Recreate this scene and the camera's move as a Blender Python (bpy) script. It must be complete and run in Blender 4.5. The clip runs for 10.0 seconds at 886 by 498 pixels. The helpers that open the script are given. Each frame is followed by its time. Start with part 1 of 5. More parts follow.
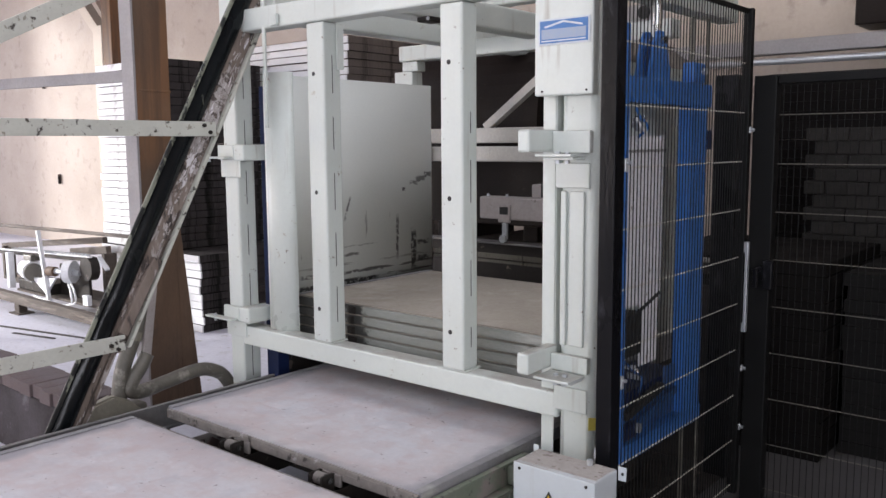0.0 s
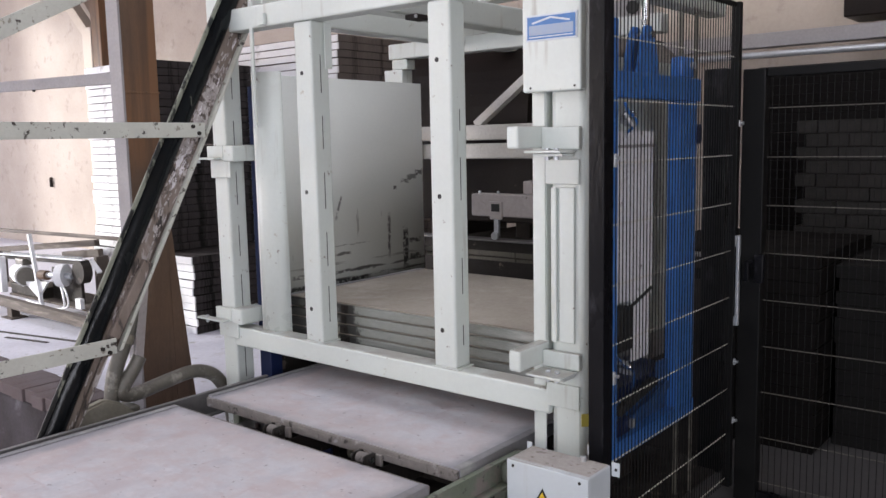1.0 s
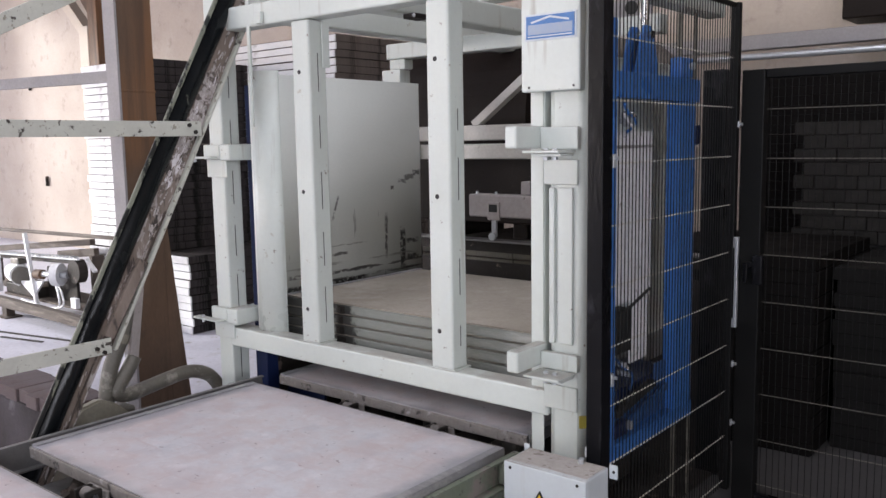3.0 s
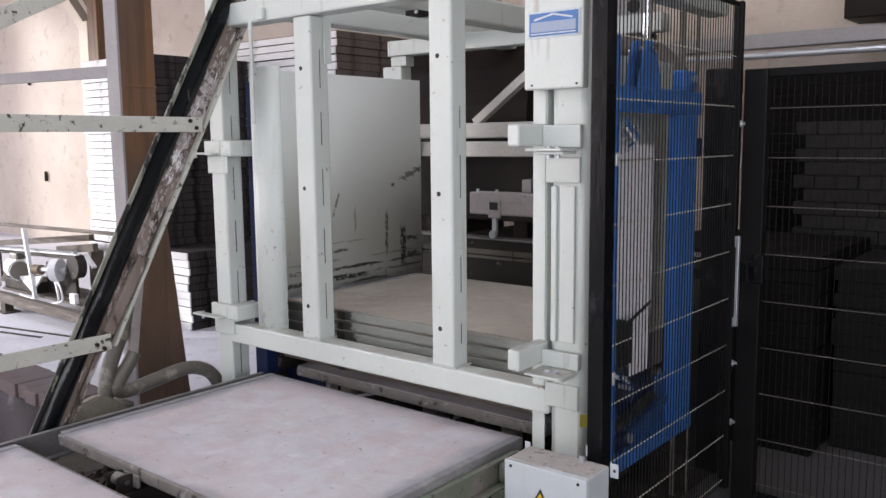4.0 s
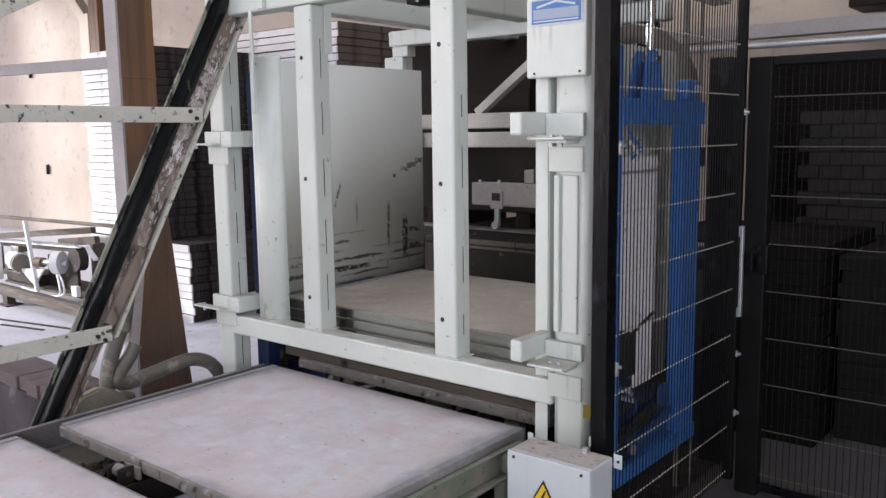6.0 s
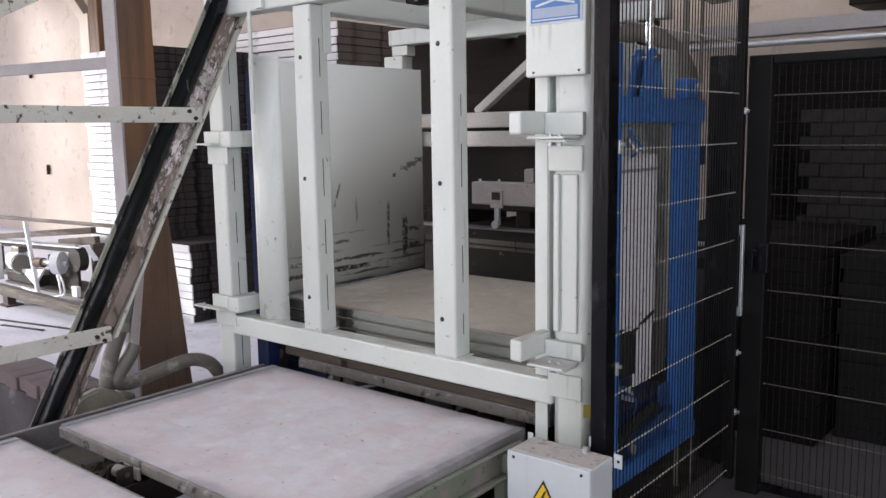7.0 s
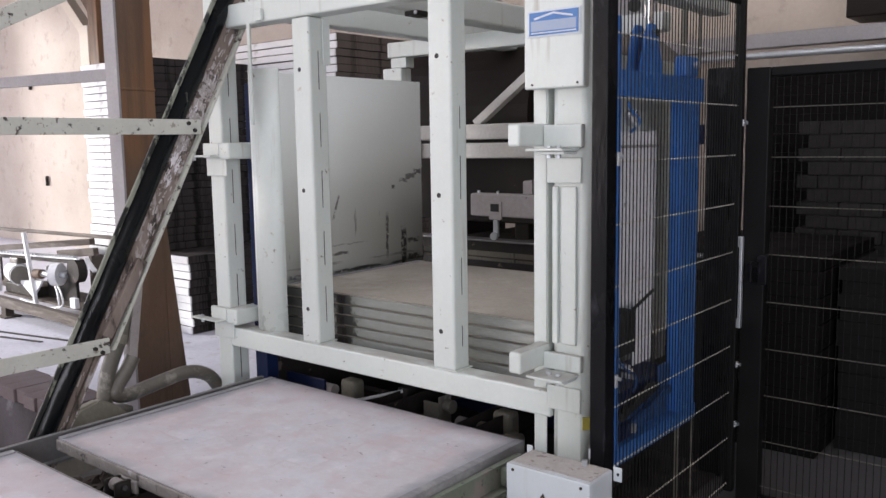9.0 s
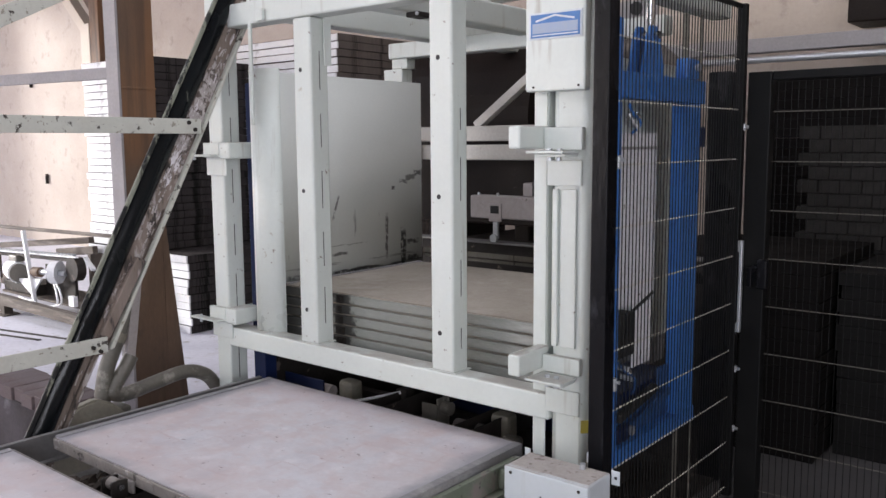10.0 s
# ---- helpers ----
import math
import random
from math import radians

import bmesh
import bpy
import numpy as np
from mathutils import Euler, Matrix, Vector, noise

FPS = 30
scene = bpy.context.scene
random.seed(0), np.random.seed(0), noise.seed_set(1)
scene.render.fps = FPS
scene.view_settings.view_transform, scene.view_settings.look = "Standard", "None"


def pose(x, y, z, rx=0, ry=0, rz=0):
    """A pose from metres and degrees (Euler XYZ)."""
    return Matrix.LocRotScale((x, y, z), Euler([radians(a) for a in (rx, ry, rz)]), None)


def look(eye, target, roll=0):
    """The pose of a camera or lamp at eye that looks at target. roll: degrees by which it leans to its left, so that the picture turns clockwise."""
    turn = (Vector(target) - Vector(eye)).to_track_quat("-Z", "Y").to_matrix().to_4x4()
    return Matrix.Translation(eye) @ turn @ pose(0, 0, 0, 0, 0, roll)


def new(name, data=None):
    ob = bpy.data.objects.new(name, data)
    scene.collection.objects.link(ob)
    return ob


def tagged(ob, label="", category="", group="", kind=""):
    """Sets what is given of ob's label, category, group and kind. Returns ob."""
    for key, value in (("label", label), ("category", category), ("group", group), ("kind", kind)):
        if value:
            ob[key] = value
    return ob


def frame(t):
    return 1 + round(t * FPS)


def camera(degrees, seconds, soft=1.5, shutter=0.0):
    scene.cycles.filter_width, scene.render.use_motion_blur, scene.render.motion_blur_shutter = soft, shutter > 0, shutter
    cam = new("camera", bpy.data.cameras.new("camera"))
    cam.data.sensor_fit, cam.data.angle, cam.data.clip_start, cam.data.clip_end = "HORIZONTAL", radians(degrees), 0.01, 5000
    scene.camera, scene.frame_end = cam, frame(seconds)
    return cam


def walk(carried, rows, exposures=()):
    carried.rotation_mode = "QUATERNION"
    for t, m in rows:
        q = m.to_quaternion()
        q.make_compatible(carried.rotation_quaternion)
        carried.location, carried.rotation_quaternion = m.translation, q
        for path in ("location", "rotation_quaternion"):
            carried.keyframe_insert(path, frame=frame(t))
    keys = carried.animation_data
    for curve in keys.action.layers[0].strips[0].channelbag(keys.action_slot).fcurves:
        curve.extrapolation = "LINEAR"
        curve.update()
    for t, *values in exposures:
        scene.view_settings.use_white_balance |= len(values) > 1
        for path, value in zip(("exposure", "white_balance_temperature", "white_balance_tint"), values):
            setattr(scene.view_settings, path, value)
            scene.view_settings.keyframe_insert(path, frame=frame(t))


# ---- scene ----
cam = camera(55.7, 10.0)
PATH = [
    (0, (-0.011, -0.053, 1.58), (-1.284, 1.469, 1.332), -0.4),
    (0.5, (-0.009, -0.047, 1.579), (-1.28, 1.476, 1.33), -0.6),
    (1, (-0.004, -0.038, 1.581), (-1.267, 1.491, 1.327), -1.2),
    (1.5, (-0.003, -0.031, 1.577), (-1.264, 1.5, 1.325), -1.3),
    (2, (-0.005, -0.031, 1.58), (-1.268, 1.5, 1.331), -1.1),
    (2.5, (-0.009, -0.025, 1.577), (-1.269, 1.507, 1.328), -1.1),
    (4, (-0.029, -0.028, 1.576), (-1.284, 1.509, 1.318), -0.6),
    (4.5, (-0.027, -0.02, 1.572), (-1.285, 1.515, 1.322), -0.6),
    (5, (-0.035, -0.009, 1.568), (-1.293, 1.523, 1.306), -1.0),
    (5.5, (-0.04, -0.013, 1.564), (-1.297, 1.519, 1.291), -0.7),
    (7, (-0.041, -0.003, 1.565), (-1.3, 1.526, 1.288), -0.9),
    (7.5, (-0.04, 0.001, 1.567), (-1.298, 1.531, 1.291), -1.0),
    (8, (-0.038, -0.003, 1.569), (-1.297, 1.527, 1.301), -1.1),
    (8.5, (-0.039, -0.004, 1.57), (-1.299, 1.528, 1.312), -0.9),
    (9, (-0.042, -0.002, 1.568), (-1.301, 1.532, 1.317), -0.9),
    (9.5, (-0.046, 0.0, 1.568), (-1.303, 1.535, 1.321), -0.6),
    (10, (-0.045, 0.001, 1.569), (-1.303, 1.536, 1.321), -0.4),
]
walk(cam, [(t, look(eye, target, roll)) for t, eye, target, roll in PATH])

# ---- light ----
world = bpy.data.worlds.new("world")
scene.world = world
world.use_nodes = True
wn = world.node_tree
sky = wn.nodes.new("ShaderNodeTexSky")
sky.sky_type, sky.sun_disc = "NISHITA", False
sky.sun_elevation, sky.sun_rotation = radians(15.5), radians(236)
wn.nodes["Background"].inputs["Strength"].default_value = 0.12
wn.links.new(sky.outputs[0], wn.nodes["Background"].inputs["Color"])
scene.view_settings.exposure = 0.0


def daylight(name, m, width, height, power, colour):
    """Area lamp standing for the sky's light in an unseen opening of the hall."""
    lamp = bpy.data.lights.new(name, "AREA")
    lamp.shape, lamp.size, lamp.size_y, lamp.energy, lamp.color = "RECTANGLE", width, height, power, colour
    ob = new(name, lamp)
    ob.matrix_world = m
    return ob


SUN = bpy.data.lights.new("sun", "SUN")
SUN.energy, SUN.angle, SUN.color = 5.0, radians(8), (1.0, 0.98, 0.97)
new("sun", SUN).matrix_world = look((-36, -12, 6.0), (-18.0, 0, 0))
daylight("gate_daylight_back", look((1.2, -6.9, 2.3), (-1.4, 1.0, 1.2)), 4.6, 4.2, 150, (0.915, 0.91, 1.0))
# Added fill lamp that brightens the board decks from overhead.
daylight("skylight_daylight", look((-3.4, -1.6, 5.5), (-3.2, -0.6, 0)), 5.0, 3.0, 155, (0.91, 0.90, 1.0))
daylight("gate_daylight_side", look((-17.9, 0.4, 2.0), (-8.0, 2.0, 0.2)), 7.0, 3.6, 640, (0.895, 0.875, 1.0))
# Added fill lamp over the west floor, its roof opening unseen.
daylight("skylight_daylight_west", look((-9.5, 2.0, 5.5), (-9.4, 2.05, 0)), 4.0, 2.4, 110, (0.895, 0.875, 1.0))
# Added fill lamp for faces turned east; no source is known there.
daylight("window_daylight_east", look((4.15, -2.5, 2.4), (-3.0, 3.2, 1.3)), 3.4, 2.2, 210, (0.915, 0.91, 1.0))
# Added fill lamp that lightens the guide sheet from above.
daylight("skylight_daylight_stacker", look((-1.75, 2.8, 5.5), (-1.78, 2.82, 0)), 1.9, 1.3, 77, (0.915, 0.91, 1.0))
daylight("gate_daylight_south", look((-9.6, -6.9, 2.2), (-8.6, 3.0, 0.4)), 5.6, 4.0, 350, (0.96, 0.92, 1.0))


# ---- materials ----
def surface(name, base, second=None, scale=6.0, amount=0.5, rough=0.5, metal=0.0, bump=0.15, fine=60.0,
            wear=None, wear_scale=3.0, wear_from=0.62, stretch=(1, 1, 1), speck=None, speck_from=0.7, speck_scale=40.0, by_piece=0.0, grain_mix=0.25, spec=0.5, soft=0.04):
    """A procedural surface: two tones of broad stains, fine grain, and wear that bares another colour."""
    m = bpy.data.materials.new(name)
    m.use_nodes = True
    nt = m.node_tree
    out = nt.nodes["Principled BSDF"]
    co = nt.nodes.new("ShaderNodeTexCoord")
    mp = nt.nodes.new("ShaderNodeMapping")
    mp.inputs["Scale"].default_value = stretch
    nt.links.new(co.outputs["Object"], mp.inputs["Vector"])

    def nz(s, detail=4.0, roughness=0.6):
        n = nt.nodes.new("ShaderNodeTexNoise")
        n.inputs["Scale"].default_value, n.inputs["Detail"].default_value, n.inputs["Roughness"].default_value = s, detail, roughness
        nt.links.new(mp.outputs[0], n.inputs["Vector"])
        return n.outputs["Fac"]

    def ramp(src, lo, hi):
        r = nt.nodes.new("ShaderNodeMapRange")
        r.inputs["From Min"].default_value, r.inputs["From Max"].default_value = lo, hi
        nt.links.new(src, r.inputs["Value"])
        return r.outputs[0]

    def mix(fac, a, b, kind="MIX"):
        x = nt.nodes.new("ShaderNodeMix")
        x.data_type, x.blend_type = "RGBA", kind
        for socket, v in ((x.inputs["Factor"], fac), (x.inputs["A"], a), (x.inputs["B"], b)):
            if isinstance(v, (int, float)):
                socket.default_value = v
            elif isinstance(v, tuple):
                socket.default_value = (*v, 1)
            else:
                nt.links.new(v, socket)
        return x.outputs["Result"]

    second = second or tuple(c * 0.75 for c in base)
    broad = ramp(nz(scale), 0.5 - 0.25, 0.5 + 0.25)
    am = nt.nodes.new("ShaderNodeMath")
    am.operation = "MULTIPLY"
    am.inputs[1].default_value = amount
    nt.links.new(broad, am.inputs[0])
    c = mix(am.outputs[0], base, second)
    grain = nz(fine, 3.0)
    c = mix(grain_mix, c, mix(ramp(grain, 0.3, 0.7), tuple(v * 0.7 for v in base), tuple(min(1, v * 1.25) for v in base)))
    if wear:
        c = mix(ramp(nz(wear_scale, 6.0, 0.7), wear_from, wear_from + soft), c, wear)
    if speck:
        c = mix(ramp(nz(speck_scale, 4.0, 0.6), speck_from, speck_from + soft * 0.75), c, speck)
    if by_piece:
        info = nt.nodes.new("ShaderNodeObjectInfo")
        c = mix(ramp(info.outputs["Random"], -0.0, 1.0 / by_piece), c, tuple(v * 0.55 for v in base))
    nt.links.new(c, out.inputs["Base Color"])
    out.inputs["Metallic"].default_value = metal
    out.inputs["Specular IOR Level"].default_value = spec
    rr = nt.nodes.new("ShaderNodeMapRange")
    rr.inputs["To Min"].default_value, rr.inputs["To Max"].default_value = max(0.05, rough - 0.12), min(1.0, rough + 0.12)
    nt.links.new(broad, rr.inputs["Value"])
    nt.links.new(rr.outputs[0], out.inputs["Roughness"])
    b = nt.nodes.new("ShaderNodeBump")
    b.inputs["Strength"].default_value, b.inputs["Distance"].default_value = bump, 0.004
    nt.links.new(grain, b.inputs["Height"])
    nt.links.new(b.outputs[0], out.inputs["Normal"])
    return m


WHITE = surface("cream_machine_paint", (0.595, 0.638, 0.608), (0.50, 0.53, 0.485), 2.2, 0.6, 0.36, bump=0.025, wear=(0.40, 0.385, 0.32), wear_scale=7.0, wear_from=0.66, grain_mix=0.07, speck=(0.22, 0.19, 0.16), speck_from=0.69, speck_scale=26.0)
SHEET = surface("scuffed_cream_sheet", (0.755, 0.785, 0.75), (0.68, 0.71, 0.675), 1.6, 0.5, 0.42, bump=0.02, wear=(0.20, 0.20, 0.18), wear_scale=9.0, wear_from=0.725, stretch=(1, 0.8, 1.6), grain_mix=0.06)
GREYBOX = surface("grey_box_paint", (0.52, 0.565, 0.59), (0.45, 0.485, 0.505), 4.0, 0.5, 0.4, bump=0.02, grain_mix=0.06)
BOARD = surface("cement_dusted_board", (0.565, 0.55, 0.565), (0.53, 0.53, 0.57), 2.6, 0.9, 0.48, bump=0.2, wear=(0.55, 0.485, 0.485), wear_scale=4.4, wear_from=0.48, speck=(0.62, 0.60, 0.62), speck_from=0.55, speck_scale=12.0, grain_mix=0.16, soft=0.2)
EDGE = surface("cement_crusted_edge", (0.225, 0.205, 0.19), (0.12, 0.105, 0.095), 9.0, 0.9, 0.75, bump=0.7, wear=(0.33, 0.315, 0.315), wear_scale=14.0, wear_from=0.59, soft=0.1, speck=(0.05, 0.043, 0.04), speck_from=0.60, speck_scale=19.0)
STEELBAND = surface("cement_filmed_edge", (0.25, 0.245, 0.255), (0.17, 0.168, 0.172), 5.0, 0.9, 0.6, bump=0.3, wear=(0.37, 0.37, 0.35), wear_scale=6.0, wear_from=0.52, stretch=(0.4, 1, 2.0), soft=0.2)
STACKTOP = surface("dusty_brown_board", (0.385, 0.345, 0.29), (0.25, 0.22, 0.182), 2.2, 0.9, 0.65, bump=0.3, wear=(0.43, 0.395, 0.345), wear_scale=4.0, wear_from=0.5, soft=0.2, speck=(0.36, 0.33, 0.28), speck_from=0.60, speck_scale=11.0)
RUST = surface("rusty_column", (0.125, 0.073, 0.042), (0.068, 0.047, 0.034), 2.6, 1.0, 0.75, bump=0.3, stretch=(1, 1, 0.4), wear=(0.15, 0.098, 0.064), wear_scale=3.4, wear_from=0.52, soft=0.2, speck=(0.055, 0.04, 0.031), speck_from=0.62, speck_scale=16.0)
GREYFLANGE = surface("grey_primer_steel", (0.30, 0.285, 0.29), (0.22, 0.205, 0.205), 4.0, 0.7, 0.6, bump=0.2)
BLACK = surface("chipped_black_paint", (0.004, 0.005, 0.006), (0.008, 0.010, 0.011), 7.0, 0.8, 0.20, bump=0.25, wear=(0.12, 0.125, 0.105), wear_scale=14.0, wear_from=0.69, stretch=(1, 1, 0.3), spec=0.2)
CRUST = surface("dirty_flaking_flange", (0.25, 0.205, 0.175), (0.09, 0.066, 0.052), 12.0, 1.0, 0.65, bump=1.0, wear=(0.38, 0.345, 0.33), wear_scale=15.0, wear_from=0.58, stretch=(1, 1, 0.22), speck=(0.04, 0.033, 0.03), speck_from=0.58, speck_scale=24.0, soft=0.06)
SPECK = surface("chipped_cream_bar", (0.52, 0.53, 0.475), (0.42, 0.42, 0.375), 7.0, 0.8, 0.5, bump=0.25, wear=(0.05, 0.042, 0.036), wear_scale=19.0, wear_from=0.60, grain_mix=0.12, speck=(0.26, 0.24, 0.20), speck_from=0.62, speck_scale=34.0)
MESHDARK = surface("black_mesh_coat", (0.006, 0.006, 0.006), (0.010, 0.010, 0.010), 10.0, 0.5, 0.5, bump=0.05, spec=0.18)
# Smeared black fence paint, also used to colour rear posts as shade.
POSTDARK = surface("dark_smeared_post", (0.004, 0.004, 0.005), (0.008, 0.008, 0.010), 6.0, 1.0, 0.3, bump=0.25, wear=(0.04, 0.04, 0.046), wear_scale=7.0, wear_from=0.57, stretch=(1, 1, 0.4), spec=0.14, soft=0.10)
BLUE = surface("blue_enamel", (0.05, 0.18, 0.52), (0.036, 0.135, 0.40), 4.0, 0.6, 0.34, bump=0.04, wear=(0.03, 0.04, 0.07), wear_scale=11.0, wear_from=0.66, grain_mix=0.1)
# Darker blue with random mottling for the carriage's lower parts.
DIMBLUE = surface("oily_blue_enamel", (0.03, 0.095, 0.26), (0.018, 0.05, 0.14), 7.0, 0.9, 0.4, bump=0.1, wear=(0.02, 0.025, 0.04), wear_scale=9.0, wear_from=0.56, soft=0.12, grain_mix=0.15)
NAVY = surface("navy_enamel", (0.008, 0.016, 0.06), (0.006, 0.011, 0.04), 4.0, 0.6, 0.4, bump=0.05, spec=0.3)
CHROME = surface("steel_rod", (0.62, 0.63, 0.65), (0.5, 0.5, 0.52), 8.0, 0.4, 0.22, metal=1.0, bump=0.02)
GALV = surface("galvanised_steel", (0.52, 0.54, 0.56), (0.4, 0.42, 0.44), 12.0, 0.7, 0.4, metal=0.6, bump=0.08)
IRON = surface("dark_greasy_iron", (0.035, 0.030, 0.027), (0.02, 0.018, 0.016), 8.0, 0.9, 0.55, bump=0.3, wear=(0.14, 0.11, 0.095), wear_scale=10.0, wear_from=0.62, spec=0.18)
GREEN = surface("dusty_green_paint", (0.135, 0.165, 0.115), (0.23, 0.235, 0.20), 6.0, 1.0, 0.6, bump=0.3, wear=(0.24, 0.205, 0.19), wear_scale=6.0, wear_from=0.54, soft=0.1, speck=(0.06, 0.055, 0.05), speck_from=0.62, speck_scale=22.0)
RAILGREY = surface("worn_rail_steel", (0.22, 0.215, 0.215), (0.14, 0.138, 0.135), 9.0, 0.9, 0.5, metal=0.4, bump=0.3)
PIPE = surface("grey_green_pipe", (0.15, 0.14, 0.118), (0.085, 0.078, 0.067), 5.0, 0.9, 0.45, bump=0.2, wear=(0.29, 0.275, 0.24), wear_scale=8.0, wear_from=0.57, soft=0.1)
CONCRETE = surface("dusty_concrete", (0.62, 0.62, 0.69), (0.46, 0.455, 0.51), 0.9, 0.8, 0.8, bump=0.4, fine=25.0, wear=(0.42, 0.405, 0.42), wear_scale=1.7, wear_from=0.60, soft=0.1, speck=(0.40, 0.385, 0.39), speck_from=0.62, speck_scale=9.0)
PLASTER = surface("beige_plaster", (0.42, 0.36, 0.31), (0.305, 0.258, 0.218), 0.7, 0.9, 0.85, bump=0.4, fine=30.0, wear=(0.41, 0.36, 0.315), wear_scale=1.8, wear_from=0.50, soft=0.22, speck=(0.27, 0.225, 0.19), speck_from=0.59, speck_scale=6.0, grain_mix=0.15)
FLAKE = surface("pale_lifted_paint_flakes", (0.52, 0.49, 0.48), (0.26, 0.22, 0.20), 16.0, 1.0, 0.5, bump=0.4, wear=(0.10, 0.08, 0.07), wear_scale=24.0, wear_from=0.52)
ROOF = surface("dark_roof_boards", (0.22, 0.18, 0.15), (0.14, 0.12, 0.10), 1.0, 0.8, 0.85, bump=0.3)
HOPPER = surface("dark_rusty_hopper", (0.015, 0.011, 0.0095), (0.008, 0.006, 0.0055), 2.0, 0.9, 0.45, bump=0.5, wear=(0.06, 0.046, 0.042), wear_scale=26.0, wear_from=0.66, spec=0.10)
# Near-black boards: deep shade is carried by the colour.
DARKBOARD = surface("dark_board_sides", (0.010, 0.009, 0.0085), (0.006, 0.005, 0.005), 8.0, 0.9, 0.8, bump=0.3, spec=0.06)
PALEBOARD = surface("pale_board_edges", (0.72, 0.72, 0.73), (0.58, 0.58, 0.60), 6.0, 0.7, 0.55, bump=0.2, by_piece=0.12, wear=(0.45, 0.44, 0.44), wear_scale=5.0, wear_from=0.60, soft=0.1)
BRICKRED = surface("dusty_red_brick", (0.11, 0.076, 0.072), (0.165, 0.145, 0.155), 6.0, 1.0, 0.9, bump=0.8, by_piece=0.25)
WARN = surface("warning_yellow", (0.72, 0.47, 0.03), (0.64, 0.42, 0.03), 20.0, 0.4, 0.45, bump=0.02)
# Pale colour puts the glint along the dark cross wires into the paint.
WIRE = surface("zinc_cross_wire", (0.62, 0.60, 0.52), (0.50, 0.48, 0.42), 30.0, 0.6, 0.4, bump=0.02)
PALEWALL = surface("pale_timber_paint", (0.47, 0.41, 0.34), (0.40, 0.34, 0.28), 2.0, 0.7, 0.7, bump=0.2)
# Very dark grey base with random darker and paler blotches.
DARKWALL = surface("grey_lilac_rendered_wall", (0.10, 0.09, 0.097), (0.028, 0.023, 0.021), 2.2, 1.0, 0.9, bump=0.5, wear=(0.20, 0.19, 0.205), wear_scale=3.0, wear_from=0.56, spec=0.15, soft=0.15)
PALEPAINT = surface("pale_grey_paint", (0.74, 0.75, 0.77), (0.62, 0.62, 0.64), 9.0, 0.7, 0.5, bump=0.1, wear=(0.30, 0.27, 0.25), wear_scale=16.0, wear_from=0.64)
STACKEDGE = surface("oil_smeared_board_edge", (0.25, 0.258, 0.235), (0.165, 0.17, 0.152), 5.0, 0.9, 0.6, bump=0.3, wear=(0.36, 0.36, 0.335), wear_scale=6.0, wear_from=0.52, stretch=(0.4, 1, 2.0), soft=0.2)
# Machine cream darkened for shade, with random dirt patches.
SHADECREAM = surface("dull_dirty_cream", (0.45, 0.44, 0.41), (0.34, 0.325, 0.30), 3.0, 0.8, 0.5, bump=0.05, wear=(0.20, 0.18, 0.16), wear_scale=8.0, wear_from=0.63, soft=0.1)
DUST = surface("settled_cement_dust", (0.43, 0.40, 0.37), (0.33, 0.30, 0.275), 12.0, 0.9, 0.9, bump=0.5, speck=(0.24, 0.21, 0.19), speck_from=0.60, speck_scale=40.0)
# Sides turned from the daylight: shade in the colour, plus upright dark streaks.
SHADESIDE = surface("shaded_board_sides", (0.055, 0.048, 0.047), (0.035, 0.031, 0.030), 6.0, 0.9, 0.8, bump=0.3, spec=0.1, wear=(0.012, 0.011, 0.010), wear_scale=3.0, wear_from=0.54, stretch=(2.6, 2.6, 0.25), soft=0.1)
TROLLEY = surface("dull_trolley_paint", (0.38, 0.345, 0.335), (0.26, 0.23, 0.22), 5.0, 0.9, 0.5, bump=0.15, wear=(0.10, 0.08, 0.075), wear_scale=12.0, wear_from=0.62, soft=0.08)
CASTOLIVE = surface("olive_grey_casting", (0.25, 0.232, 0.185), (0.165, 0.152, 0.12), 6.0, 0.9, 0.55, bump=0.3, wear=(0.28, 0.262, 0.21), wear_scale=7.0, wear_from=0.56, soft=0.1)
STICKER = surface("faded_yellow", (0.40, 0.33, 0.05), (0.30, 0.26, 0.08), 30.0, 0.8, 0.6, bump=0.02)
BROWNEDGE = surface("dark_plank_edge", (0.085, 0.066, 0.053), (0.045, 0.036, 0.030), 4.0, 0.9, 0.8, bump=0.5, wear=(0.15, 0.125, 0.105), wear_scale=7.0, wear_from=0.54, soft=0.12, stretch=(0.3, 1, 2.5))
CHIP = surface("flaked_green_grey_edge", (0.25, 0.26, 0.21), (0.13, 0.14, 0.11), 9.0, 0.9, 0.5, bump=0.6, wear=(0.012, 0.013, 0.013), wear_scale=13.0, wear_from=0.48, soft=0.04, stretch=(1, 1, 0.4))
# Board sides dimmed in colour for shade, with upright dark marks.
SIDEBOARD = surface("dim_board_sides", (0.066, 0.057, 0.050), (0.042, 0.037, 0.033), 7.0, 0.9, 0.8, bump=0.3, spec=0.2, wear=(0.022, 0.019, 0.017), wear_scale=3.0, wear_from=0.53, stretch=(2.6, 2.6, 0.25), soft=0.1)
# Blocks and boards behind the mesh: their shade is put into these colours.
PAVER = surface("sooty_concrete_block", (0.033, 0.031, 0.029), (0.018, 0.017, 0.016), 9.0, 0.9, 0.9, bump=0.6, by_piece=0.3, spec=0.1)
SHADEBOARD = surface("sooty_board_sides", (0.014, 0.0135, 0.013), (0.008, 0.0075, 0.0075), 5.0, 0.9, 0.8, bump=0.3, spec=0.1, wear=(0.032, 0.031, 0.031), wear_scale=3.0, wear_from=0.55, soft=0.15)
